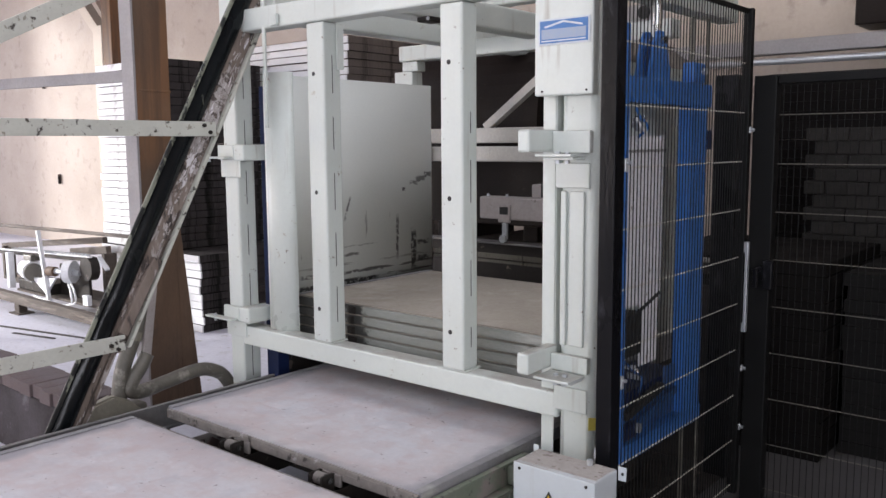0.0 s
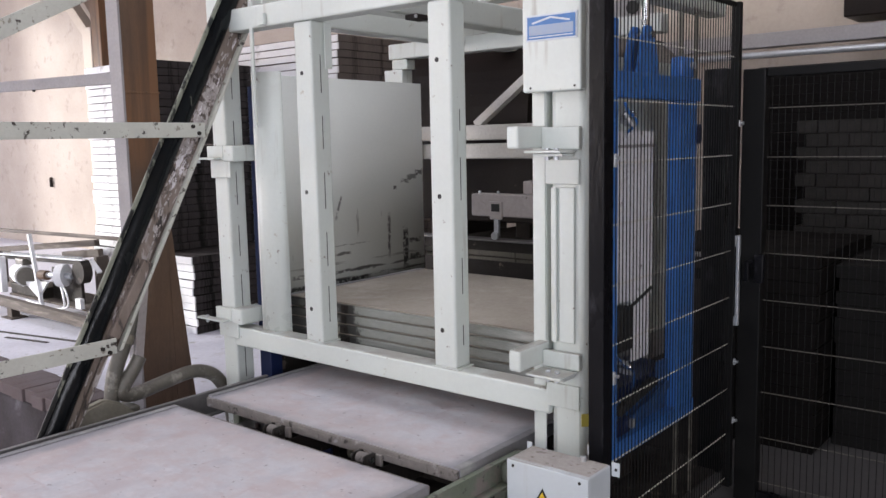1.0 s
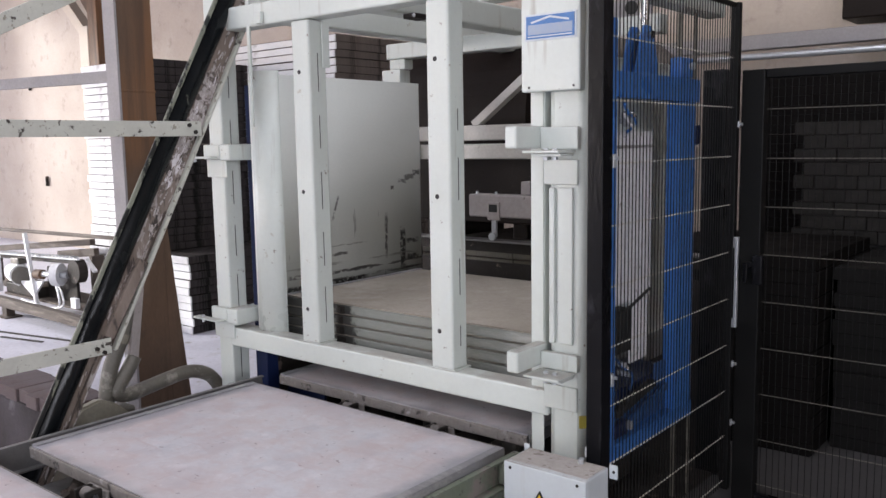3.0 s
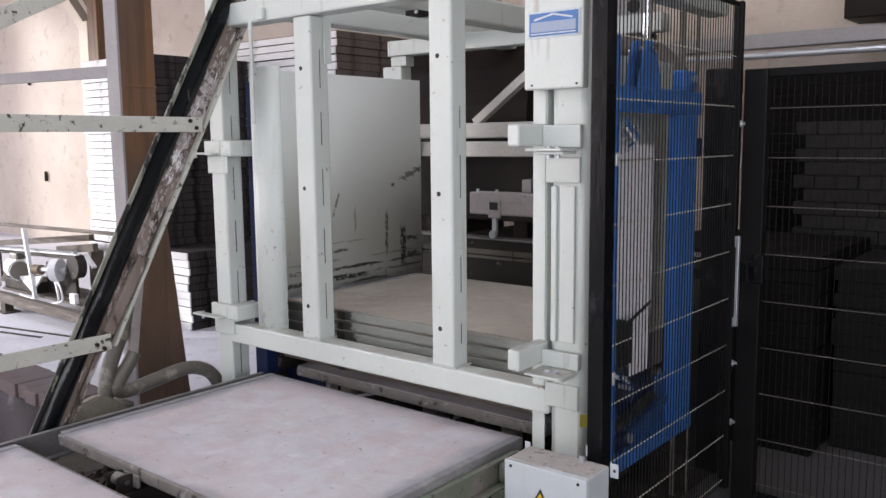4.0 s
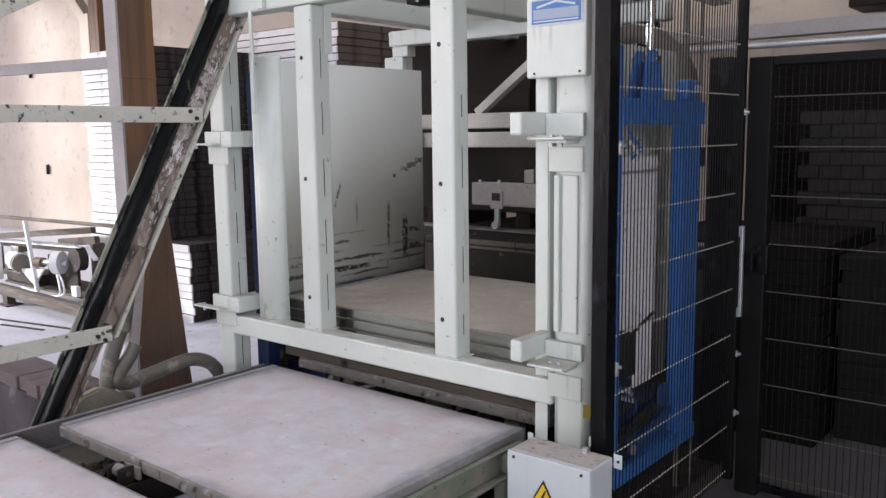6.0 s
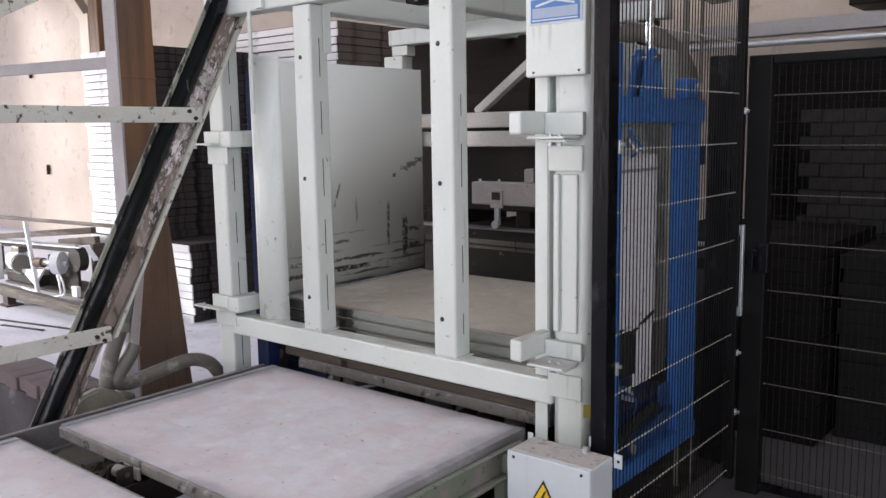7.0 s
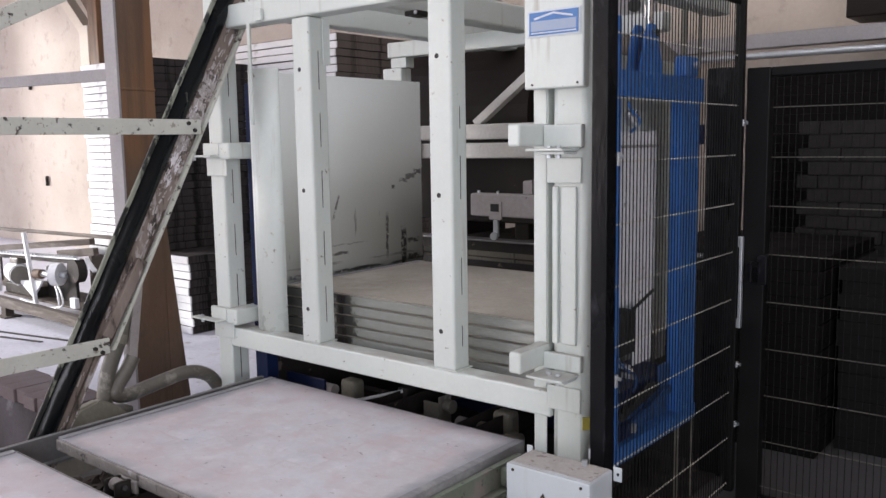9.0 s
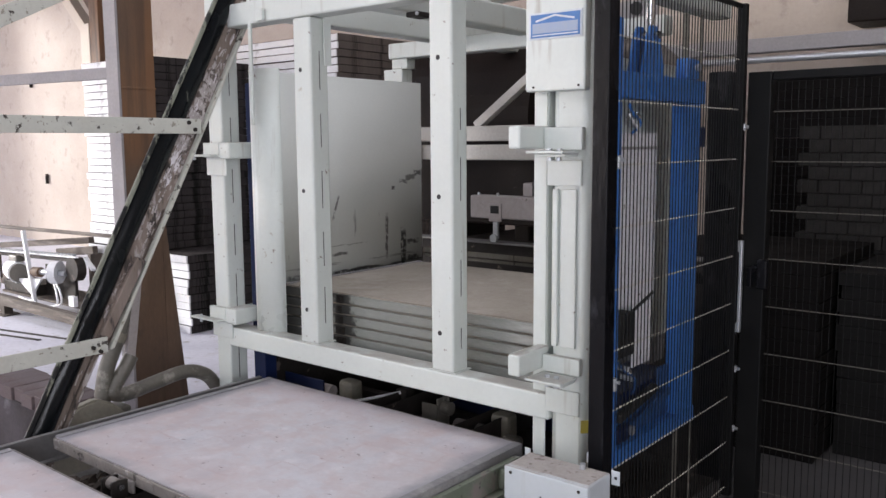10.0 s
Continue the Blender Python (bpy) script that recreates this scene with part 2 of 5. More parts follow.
HOSEGREY = surface("dusty_corrugated_hose", (0.14, 0.12, 0.105), (0.09, 0.078, 0.068), 9.0, 0.9, 0.7, bump=0.2)
PEELED = surface("bared_white_primer", (0.74, 0.72, 0.74), (0.52, 0.48, 0.50), 24.0, 0.9, 0.5, bump=0.3, speck=(0.14, 0.11, 0.10), speck_from=0.60, speck_scale=60.0)
# Olive edges toned down for the shade behind the stacker, plus dark marks.
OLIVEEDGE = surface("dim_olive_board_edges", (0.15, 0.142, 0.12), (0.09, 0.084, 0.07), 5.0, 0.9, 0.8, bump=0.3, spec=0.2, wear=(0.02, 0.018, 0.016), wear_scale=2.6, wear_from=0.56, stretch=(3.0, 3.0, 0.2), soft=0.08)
# Less dark copy of the shade-coloured board sides, with dark streaks.
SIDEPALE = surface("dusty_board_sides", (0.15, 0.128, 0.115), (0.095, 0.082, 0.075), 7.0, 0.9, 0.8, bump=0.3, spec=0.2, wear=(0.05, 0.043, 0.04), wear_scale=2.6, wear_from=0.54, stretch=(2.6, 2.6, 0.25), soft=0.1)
INK = surface("matt_black", (0.012, 0.012, 0.012), (0.02, 0.02, 0.02), 20.0, 0.5, 0.6, bump=0.02)
PLATEBLUE = surface("plate_blue", (0.055, 0.17, 0.42), (0.05, 0.15, 0.36), 20.0, 0.5, 0.4, bump=0.02)
PLATEDULL = surface("plate_dull_silver", (0.33, 0.39, 0.48), (0.16, 0.24, 0.40), 60.0, 0.8, 0.35, bump=0.02)
PLATESILVER = surface("plate_silver", (0.55, 0.60, 0.64), (0.45, 0.5, 0.55), 30.0, 0.6, 0.35, bump=0.02)


def add_layer(m, build):
    """Puts one more colour layer between a surface's colour and its shader. build gets (node tree, coordinates) and returns (factor, colour)."""
    nt = m.node_tree
    socket = nt.nodes["Principled BSDF"].inputs["Base Color"]
    old = socket.links[0].from_socket
    co = nt.nodes.new("ShaderNodeTexCoord")
    fac, colour = build(nt, co.outputs["Object"])
    x = nt.nodes.new("ShaderNodeMix")
    x.data_type = "RGBA"
    nt.links.new(fac, x.inputs["Factor"])
    nt.links.new(old, x.inputs["A"])
    x.inputs["B"].default_value = (*colour, 1)
    nt.links.new(x.outputs["Result"], socket)
    return m


def calc(nt, op, a, b=0.0, clamp=False):
    n = nt.nodes.new("ShaderNodeMath")
    n.operation, n.use_clamp = op, clamp
    for i, v in enumerate((a, b)):
        if isinstance(v, (int, float)):
            n.inputs[i].default_value = v
        else:
            nt.links.new(v, n.inputs[i])
    return n.outputs[0]


def span(nt, src, lo, hi):
    r = nt.nodes.new("ShaderNodeMapRange")
    r.inputs["From Min"].default_value, r.inputs["From Max"].default_value = lo, hi
    nt.links.new(src, r.inputs["Value"])
    return r.outputs[0]


def noise_of(nt, co, scale, stretch=(1, 1, 1), detail=4.0):
    mp = nt.nodes.new("ShaderNodeMapping")
    mp.inputs["Scale"].default_value = stretch
    nt.links.new(co, mp.inputs["Vector"])
    n = nt.nodes.new("ShaderNodeTexNoise")
    n.inputs["Scale"].default_value, n.inputs["Detail"].default_value = scale, detail
    nt.links.new(mp.outputs[0], n.inputs["Vector"])
    return n.outputs["Fac"]


def rub_marks(nt, co):
    """Long level rubs where board edges slide past, in the sheet's lower band."""
    sep = nt.nodes.new("ShaderNodeSeparateXYZ")
    nt.links.new(co, sep.inputs[0])
    band = calc(nt, "MULTIPLY", span(nt, sep.outputs["Z"], 0.74, 0.80), span(nt, sep.outputs["Z"], 1.00, 0.92))
    wob = calc(nt, "ADD", sep.outputs["Z"], calc(nt, "MULTIPLY", noise_of(nt, co, 5.0), 0.03))
    line = calc(nt, "LESS_THAN", calc(nt, "FRACT", calc(nt, "DIVIDE", wob, 0.042)), 0.3)
    streak = calc(nt, "MULTIPLY", line, span(nt, noise_of(nt, co, 1.0, (1.0, 4.0, 30.0), 5.0), 0.46, 0.54))
    band = calc(nt, "MULTIPLY", band, span(nt, sep.outputs["Y"], 2.55, 2.68))
    return calc(nt, "MULTIPLY", calc(nt, "MULTIPLY", band, streak), 0.85, True), (0.09, 0.09, 0.08)


def drag_marks(nt, co):
    """A few upright dark scratches."""
    sep = nt.nodes.new("ShaderNodeSeparateXYZ")
    nt.links.new(co, sep.inputs[0])
    band = calc(nt, "MULTIPLY", span(nt, sep.outputs["Z"], 0.80, 0.95), span(nt, sep.outputs["Z"], 1.5, 1.1))
    streak = span(nt, noise_of(nt, co, 1.0, (1.0, 22.0, 3.0), 3.0), 0.69, 0.73)
    return calc(nt, "MULTIPLY", band, streak, True), (0.09, 0.09, 0.08)


def warped(nt, co, scale, amount):
    """Coordinates pushed about by noise, so that printed lines waver."""
    n = nt.nodes.new("ShaderNodeTexNoise")
    n.inputs["Scale"].default_value, n.inputs["Detail"].default_value = scale, 5.0
    nt.links.new(co, n.inputs["Vector"])
    off = nt.nodes.new("ShaderNodeVectorMath")
    off.operation = "SUBTRACT"
    nt.links.new(n.outputs["Color"], off.inputs[0])
    off.inputs[1].default_value = (0.5, 0.5, 0.5)
    mul = nt.nodes.new("ShaderNodeVectorMath")
    mul.operation = "SCALE"
    nt.links.new(off.outputs[0], mul.inputs[0])
    mul.inputs["Scale"].default_value = amount
    add = nt.nodes.new("ShaderNodeVectorMath")
    nt.links.new(co, add.inputs[0])
    nt.links.new(mul.outputs[0], add.inputs[1])
    return add.outputs[0]


def block_prints(nt, co):
    """Faint prints that rows of paving blocks left on the deck."""
    mp = nt.nodes.new("ShaderNodeMapping")
    mp.inputs["Location"].default_value = (0.03, 0.02, 0)
    nt.links.new(warped(nt, co, 9.0, 0.09), mp.inputs["Vector"])
    b = nt.nodes.new("ShaderNodeTexBrick")
    b.inputs["Scale"].default_value, b.inputs["Mortar Size"].default_value, b.inputs["Mortar Smooth"].default_value = 1.0, 0.008, 0.6
    b.inputs["Brick Width"].default_value, b.inputs["Row Height"].default_value = 0.2, 0.1
    b.inputs["Color1"].default_value, b.inputs["Color2"].default_value = (0, 0, 0, 1), (1, 1, 1, 1)
    b.inputs["Mortar"].default_value = (0.75, 0.75, 0.75, 1)
    nt.links.new(mp.outputs[0], b.inputs["Vector"])
    patch = span(nt, noise_of(nt, co, 7.0, (1, 1, 1), 7.0), 0.42, 0.60)
    return calc(nt, "MULTIPLY", calc(nt, "MULTIPLY", b.outputs["Color"], patch), 0.5, True), (0.47, 0.385, 0.39)


def joint_prints(nt, co):
    """Rosy lines where the joints between paving blocks lay."""
    mp = nt.nodes.new("ShaderNodeMapping")
    mp.inputs["Location"].default_value = (0.03, 0.02, 0)
    nt.links.new(warped(nt, co, 9.0, 0.09), mp.inputs["Vector"])
    b = nt.nodes.new("ShaderNodeTexBrick")
    b.inputs["Scale"].default_value, b.inputs["Mortar Size"].default_value, b.inputs["Mortar Smooth"].default_value = 1.0, 0.006, 0.7
    b.inputs["Brick Width"].default_value, b.inputs["Row Height"].default_value = 0.2, 0.1
    nt.links.new(mp.outputs[0], b.inputs["Vector"])
    patch = span(nt, noise_of(nt, co, 6.0, (1, 1, 1), 7.0), 0.50, 0.66)
    return calc(nt, "MULTIPLY", calc(nt, "MULTIPLY", b.outputs["Fac"], patch), 0.2, True), (0.44, 0.31, 0.305)


def front_dust(nt, co):
    """Grey rubbed cement along the near and far edges."""
    sep = nt.nodes.new("ShaderNodeSeparateXYZ")
    nt.links.new(co, sep.inputs[0])
    away = calc(nt, "ADD", calc(nt, "ABSOLUTE", calc(nt, "SUBTRACT", sep.outputs["Y"], 0.515)), calc(nt, "MULTIPLY", noise_of(nt, co, 8.0), 0.14))
    return calc(nt, "MULTIPLY", span(nt, away, 0.525, 0.585), 0.75, True), (0.27, 0.268, 0.29)


def border_dust(nt, co):
    """Grey cement rubbed along the deck's two ends."""
    sep = nt.nodes.new("ShaderNodeSeparateXYZ")
    nt.links.new(co, sep.inputs[0])
    away = calc(nt, "ADD", calc(nt, "ABSOLUTE", sep.outputs["X"]), calc(nt, "MULTIPLY", noise_of(nt, co, 7.0), 0.14))
    return calc(nt, "MULTIPLY", span(nt, away, 0.675, 0.725), 0.8, True), (0.27, 0.27, 0.30)


def top_dust(nt, co):
    """Cement dust lying on upward faces."""
    g = nt.nodes.new("ShaderNodeNewGeometry")
    sep = nt.nodes.new("ShaderNodeSeparateXYZ")
    nt.links.new(g.outputs["Normal"], sep.inputs[0])
    lying = calc(nt, "MULTIPLY", span(nt, sep.outputs["Z"], 0.55, 0.9), span(nt, noise_of(nt, co, 9.0), 0.33, 0.58))
    return calc(nt, "MULTIPLY", lying, 0.75, True), (0.33, 0.30, 0.265)


def run_marks(nt, co):
    """Thin grey runs and rubs on the paint."""
    streak = span(nt, noise_of(nt, co, 1.0, (26.0, 26.0, 2.2), 4.0), 0.60, 0.72)
    patch = span(nt, noise_of(nt, co, 2.4), 0.48, 0.62)
    return calc(nt, "MULTIPLY", calc(nt, "MULTIPLY", streak, patch), 0.7, True), (0.34, 0.325, 0.28)


def wheel_marks(nt, co):
    """Black marks of single knocks: two upright drags, a slanting scratch, a smear by the rear edge and printed ledges."""
    sep = nt.nodes.new("ShaderNodeSeparateXYZ")
    nt.links.new(co, sep.inputs[0])
    wob = calc(nt, "MULTIPLY", calc(nt, "SUBTRACT", noise_of(nt, co, 16.0, (1, 1, 1), 5.0), 0.5), 0.05)
    total = None
    for y, z, half_y, half_z, lean, dark in (
            (3.498, 0.987, 0.022, 0.112, 0.0, 1.0), (3.363, 1.069, 0.010, 0.115, 0.03, 0.9), (2.982, 1.247, 0.008, 0.060, 0.38, 0.8),
            (3.505, 1.366, 0.035, 0.010, 0.0, 0.7), (3.562, 1.386, 0.04, 0.014, 0.0, 0.75), (3.624, 1.410, 0.03, 0.018, 0.0, 0.85), (3.423, 1.336, 0.014, 0.012, 0.0, 0.9), (3.578, 1.023, 0.05, 0.014, 0.0, 0.9),
            (3.580, 0.932, 0.05, 0.016, 0.0, 0.9), (3.005, 1.006, 0.055, 0.008, 0.0, 0.8), (3.098, 0.913, 0.165, 0.008, 0.0, 0.85),
            (3.072, 0.863, 0.135, 0.012, 0.0, 1.0), (3.067, 1.051, 0.13, 0.003, 0.0, 0.45), (2.705, 0.920, 0.05, 0.010, 0.0, 0.7), (2.705, 0.863, 0.07, 0.012, 0.0, 0.9)):
        dz = calc(nt, "SUBTRACT", calc(nt, "ADD", sep.outputs["Z"], wob if half_y < 0.05 and half_z < half_y * 3 else calc(nt, "MULTIPLY", wob, 0.4)), z)
        dy = calc(nt, "SUBTRACT", calc(nt, "SUBTRACT", calc(nt, "ADD", sep.outputs["Y"], calc(nt, "MULTIPLY", wob, 0.5)), y), calc(nt, "MULTIPLY", dz, lean))
        r = calc(nt, "MAXIMUM", calc(nt, "DIVIDE", calc(nt, "ABSOLUTE", dy), half_y), calc(nt, "DIVIDE", calc(nt, "ABSOLUTE", dz), half_z))
        v = calc(nt, "MULTIPLY", span(nt, r, 1.15, 0.75), dark)
        total = v if total is None else calc(nt, "MAXIMUM", total, v)
    gaps = span(nt, noise_of(nt, co, 30.0, (1, 1, 1.5), 4.0), 0.36, 0.50)
    return calc(nt, "MULTIPLY", total, gaps, True), (0.045, 0.045, 0.042)


def grip_oil_dark_end(nt, co):
    """Dark oil where the clamps grip the board's edge; darker towards its far end."""
    sep = nt.nodes.new("ShaderNodeSeparateXYZ")
    nt.links.new(co, sep.inputs[0])
    info = nt.nodes.new("ShaderNodeObjectInfo")
    shift = calc(nt, "MULTIPLY", calc(nt, "SUBTRACT", info.outputs["Random"], 0.5), 0.03)
    x = calc(nt, "ADD", calc(nt, "ADD", sep.outputs["X"], shift), calc(nt, "MULTIPLY", calc(nt, "SUBTRACT", noise_of(nt, co, 22.0, (1, 1, 1), 5.0), 0.5), 0.16))
    grip = span(nt, calc(nt, "ABSOLUTE", calc(nt, "ADD", x, 0.325)), 0.072, 0.052)
    end = calc(nt, "MULTIPLY", span(nt, x, -0.46, -0.58), 0.85)
    other = calc(nt, "MULTIPLY", span(nt, calc(nt, "ABSOLUTE", calc(nt, "SUBTRACT", x, 0.32)), 0.04, 0.015), 0.85)
    return calc(nt, "MAXIMUM", calc(nt, "MAXIMUM", grip, end), other, True), (0.04, 0.04, 0.037)


def floor_shade(nt, co):
    """Shade on the floor beside the machine, painted dark into its colour."""
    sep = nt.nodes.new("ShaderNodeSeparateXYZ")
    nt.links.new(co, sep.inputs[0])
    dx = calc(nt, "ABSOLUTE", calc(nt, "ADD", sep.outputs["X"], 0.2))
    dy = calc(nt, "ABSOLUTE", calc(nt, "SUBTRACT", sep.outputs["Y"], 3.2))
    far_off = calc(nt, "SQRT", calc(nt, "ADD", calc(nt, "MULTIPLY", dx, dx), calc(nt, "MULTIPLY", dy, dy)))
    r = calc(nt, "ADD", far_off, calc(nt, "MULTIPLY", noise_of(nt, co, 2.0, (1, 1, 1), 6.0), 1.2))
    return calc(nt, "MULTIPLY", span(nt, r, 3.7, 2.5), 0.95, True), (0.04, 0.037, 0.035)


add_layer(CONCRETE, floor_shade)
add_layer(STACKEDGE, grip_oil_dark_end)
for m in (WHITE, GREYBOX):
    for layer in (run_marks, top_dust):
        add_layer(m, layer)
for layer in (rub_marks, drag_marks, wheel_marks):
    add_layer(SHEET, layer)
def rosy_border(nt, co):
    """Rosy brown staining towards the deck's borders."""
    sep = nt.nodes.new("ShaderNodeSeparateXYZ")
    nt.links.new(co, sep.inputs[0])
    u = calc(nt, "DIVIDE", calc(nt, "ABSOLUTE", sep.outputs["X"]), 0.7)
    v = calc(nt, "DIVIDE", calc(nt, "ABSOLUTE", calc(nt, "SUBTRACT", sep.outputs["Y"], 0.515)), 0.515)
    r = calc(nt, "ADD", calc(nt, "MAXIMUM", u, v), calc(nt, "MULTIPLY", noise_of(nt, co, 6.0, (1, 1, 1), 6.0), 0.9))
    return calc(nt, "MULTIPLY", span(nt, r, 1.08, 1.55), 0.55, True), (0.43, 0.34, 0.315)


def rust_runs(nt, co):
    """Long dark and orange runs down the column."""
    return calc(nt, "MULTIPLY", span(nt, noise_of(nt, co, 1.0, (16.0, 16.0, 0.9), 5.0), 0.50, 0.66), 0.6, True), (0.05, 0.031, 0.021)


def orange_bloom(nt, co):
    return calc(nt, "MULTIPLY", span(nt, noise_of(nt, co, 1.6, (1, 1, 0.5), 6.0), 0.50, 0.64), 0.7, True), (0.18, 0.085, 0.035)


for layer in (orange_bloom, rust_runs):
    add_layer(RUST, layer)


def pale_flecks(nt, co):
    """Small pale crumbs of dried cement."""
    return calc(nt, "MULTIPLY", span(nt, noise_of(nt, co, 46.0, (1, 1, 1), 3.0), 0.67, 0.73), 0.4, True), (0.68, 0.66, 0.67)


def dark_flecks(nt, co):
    return calc(nt, "MULTIPLY", span(nt, noise_of(nt, co, 31.0, (1.0, 1.3, 1), 4.0), 0.68, 0.73), 0.7, True), (0.20, 0.16, 0.155)


def rosy_blotches(nt, co):
    """Small rosy stains left by coloured blocks."""
    return calc(nt, "MULTIPLY", span(nt, noise_of(nt, co, 13.0, (1.0, 1.5, 1), 6.0), 0.50, 0.66), 0.30, True), (0.48, 0.365, 0.355)


def grey_blotches(nt, co):
    return calc(nt, "MULTIPLY", span(nt, noise_of(nt, co, 6.5, (1.4, 1.0, 1), 7.0), 0.54, 0.66), 0.35, True), (0.42, 0.42, 0.46)


for layer in (rosy_border, rosy_blotches, grey_blotches, block_prints, joint_prints, front_dust, pale_flecks, dark_flecks, border_dust):
    add_layer(BOARD, layer)


# ---- builders ----
def box(bm, x0, x1, y0, y1, z0, z1, bevel=0.0):
    """Adds a box with softened edges to bm."""
    before = set(bm.verts)
    bmesh.ops.create_cube(bm, size=1.0, matrix=Matrix.LocRotScale(((x0 + x1) / 2, (y0 + y1) / 2, (z0 + z1) / 2), None, (abs(x1 - x0), abs(y1 - y0), abs(z1 - z0))))
    if bevel:
        edges = {e for v in bm.verts if v not in before for e in v.link_edges}
        bmesh.ops.bevel(bm, geom=list(edges), offset=bevel, segments=2, profile=0.5, affect="EDGES")
    return bm


def turned(bm, m, *args, **kw):
    """A box in a turned space m, added to bm."""
    b = box(bmesh.new(), *args, **kw)
    b.transform(m)
    me = bpy.data.meshes.new("piece")
    b.to_mesh(me)
    b.free()
    bm.from_mesh(me)
    bpy.data.meshes.remove(me)
    return bm


def rod(bm, a, b, r, segs=12, r2=None):
    """A round bar from a to b."""
    a, b = Vector(a), Vector(b)
    m = Matrix.Translation((a + b) / 2) @ (b - a).to_track_quat("Z", "Y").to_matrix().to_4x4()
    bmesh.ops.create_cone(bm, cap_ends=True, segments=segs, radius1=r, radius2=r if r2 is None else r2, depth=(b - a).length, matrix=m)
    return bm


def beam(bm, a, b, w, h, up=(0, 0, 1), bevel=0.004):
    """A rectangular bar from a to b, w wide across and h high along up."""
    a, b, up = Vector(a), Vector(b), Vector(up)
    z = (b - a).normalized()
    x = up.cross(z).normalized()
    y = z.cross(x)
    m = Matrix((x, y, z)).transposed().to_4x4()
    m.translation = (a + b) / 2
    return turned(bm, m, -w / 2, w / 2, -h / 2, h / 2, -(b - a).length / 2, (b - a).length / 2, bevel=bevel)


def hose(points, r, segs=10):
    """A bent tube through the points, as a bmesh."""
    bm = bmesh.new()
    pts = [Vector(p) for p in points]
    dense = []
    for i in range(len(pts) - 1):
        p0, p1, p2, p3 = pts[max(0, i - 1)], pts[i], pts[i + 1], pts[min(len(pts) - 1, i + 2)]
        for k in range(6):
            t = k / 6
            dense.append(0.5 * ((2 * p1) + (p2 - p0) * t + (2 * p0 - 5 * p1 + 4 * p2 - p3) * t * t + (3 * p1 - p0 - 3 * p2 + p3) * t ** 3))
    dense.append(pts[-1])
    rings = []
    n = Vector((0.3, 0.5, 0.81))
    for i, p in enumerate(dense):
        d = (dense[min(i + 1, len(dense) - 1)] - dense[max(i - 1, 0)]).normalized()
        u = (n - d * n.dot(d)).normalized()
        v = d.cross(u)
        n = u
        rings.append([bm.verts.new(p + (u * math.cos(2 * math.pi * k / segs) + v * math.sin(2 * math.pi * k / segs)) * r) for k in range(segs)])
    for a, b in zip(rings, rings[1:]):
        for k in range(segs):
            f = bm.faces.new((a[k], a[(k + 1) % segs], b[(k + 1) % segs], b[k]))
            f.smooth = True
    bm.faces.new(rings[0][::-1])
    bm.faces.new(rings[-1])
    return bm


def part(name, bm, material, parent=None, label="", at=None):
    """Links bm as one mesh object under its thing."""
    bmesh.ops.recalc_face_normals(bm, faces=bm.faces)
    me = bpy.data.meshes.new(name)
    bm.to_mesh(me)
    bm.free()
    me.materials.append(material)
    ob = new(name, me)
    if parent is not None:
        ob.parent = parent
    if at is not None:
        ob.matrix_basis = at
    if label:
        ob["label"] = label
    return ob


def again(ob, m):
    """Another object on ob's mesh and parent, at m."""
    o = new(ob.name.split(".")[0], ob.data)
    o.parent = ob.parent
    o.matrix_basis = m
    return o


def thing(name, m, label, category, group="", kind=""):
    ob = new(name)
    ob.empty_display_size = 0.1
    ob.matrix_basis = m
    return tagged(ob, label, category, group, kind)


def bx(*args, bevel=0.004):
    return box(bmesh.new(), *args, bevel=bevel)


# ---- the hall ----
X0, X1, Y0, Y1, ZT = -18.0, 4.2, -7.0, 6.6, 5.6
tagged(part("floor", bx(X0 - 0.3, X1 + 0.3, Y0 - 0.3, Y1 + 0.3, -0.2, 0, bevel=0), CONCRETE), "dusty grey concrete factory floor", "floor", kind="structure")
# Roof out of view; its three openings are added for the fill lamps.
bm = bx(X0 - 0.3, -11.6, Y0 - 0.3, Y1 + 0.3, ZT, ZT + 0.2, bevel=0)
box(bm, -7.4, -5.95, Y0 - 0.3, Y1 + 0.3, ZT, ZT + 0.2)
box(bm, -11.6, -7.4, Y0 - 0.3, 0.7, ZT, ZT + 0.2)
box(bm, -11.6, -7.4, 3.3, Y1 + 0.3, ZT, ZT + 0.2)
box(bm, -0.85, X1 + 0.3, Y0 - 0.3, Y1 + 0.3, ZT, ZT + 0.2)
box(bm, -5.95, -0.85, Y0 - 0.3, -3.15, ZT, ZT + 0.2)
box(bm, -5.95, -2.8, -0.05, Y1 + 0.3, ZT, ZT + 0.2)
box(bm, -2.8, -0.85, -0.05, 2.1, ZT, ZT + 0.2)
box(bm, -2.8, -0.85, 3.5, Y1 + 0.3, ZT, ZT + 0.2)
tagged(part("ceiling", bm, ROOF), "dark boarded roof of the hall with three openings added for fill light", "ceiling", kind="structure")
tagged(part("wall_north", bx(X0, X1, Y1, Y1 + 0.3, 0, ZT, bevel=0), PLASTER), "stained beige plastered back wall", "wall", kind="structure")
# East wall out of view; its opening is added for the fill lamp.
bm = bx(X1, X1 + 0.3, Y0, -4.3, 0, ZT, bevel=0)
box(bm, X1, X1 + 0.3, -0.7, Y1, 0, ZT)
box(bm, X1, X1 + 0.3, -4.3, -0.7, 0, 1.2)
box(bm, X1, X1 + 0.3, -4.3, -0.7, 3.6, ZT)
tagged(part("wall_east", bm, PLASTER), "beige plastered side wall with an opening added for fill light", "wall", kind="structure")
bm = bx(X0 - 0.3, X0, Y0, -5.2, 0, ZT, bevel=0)
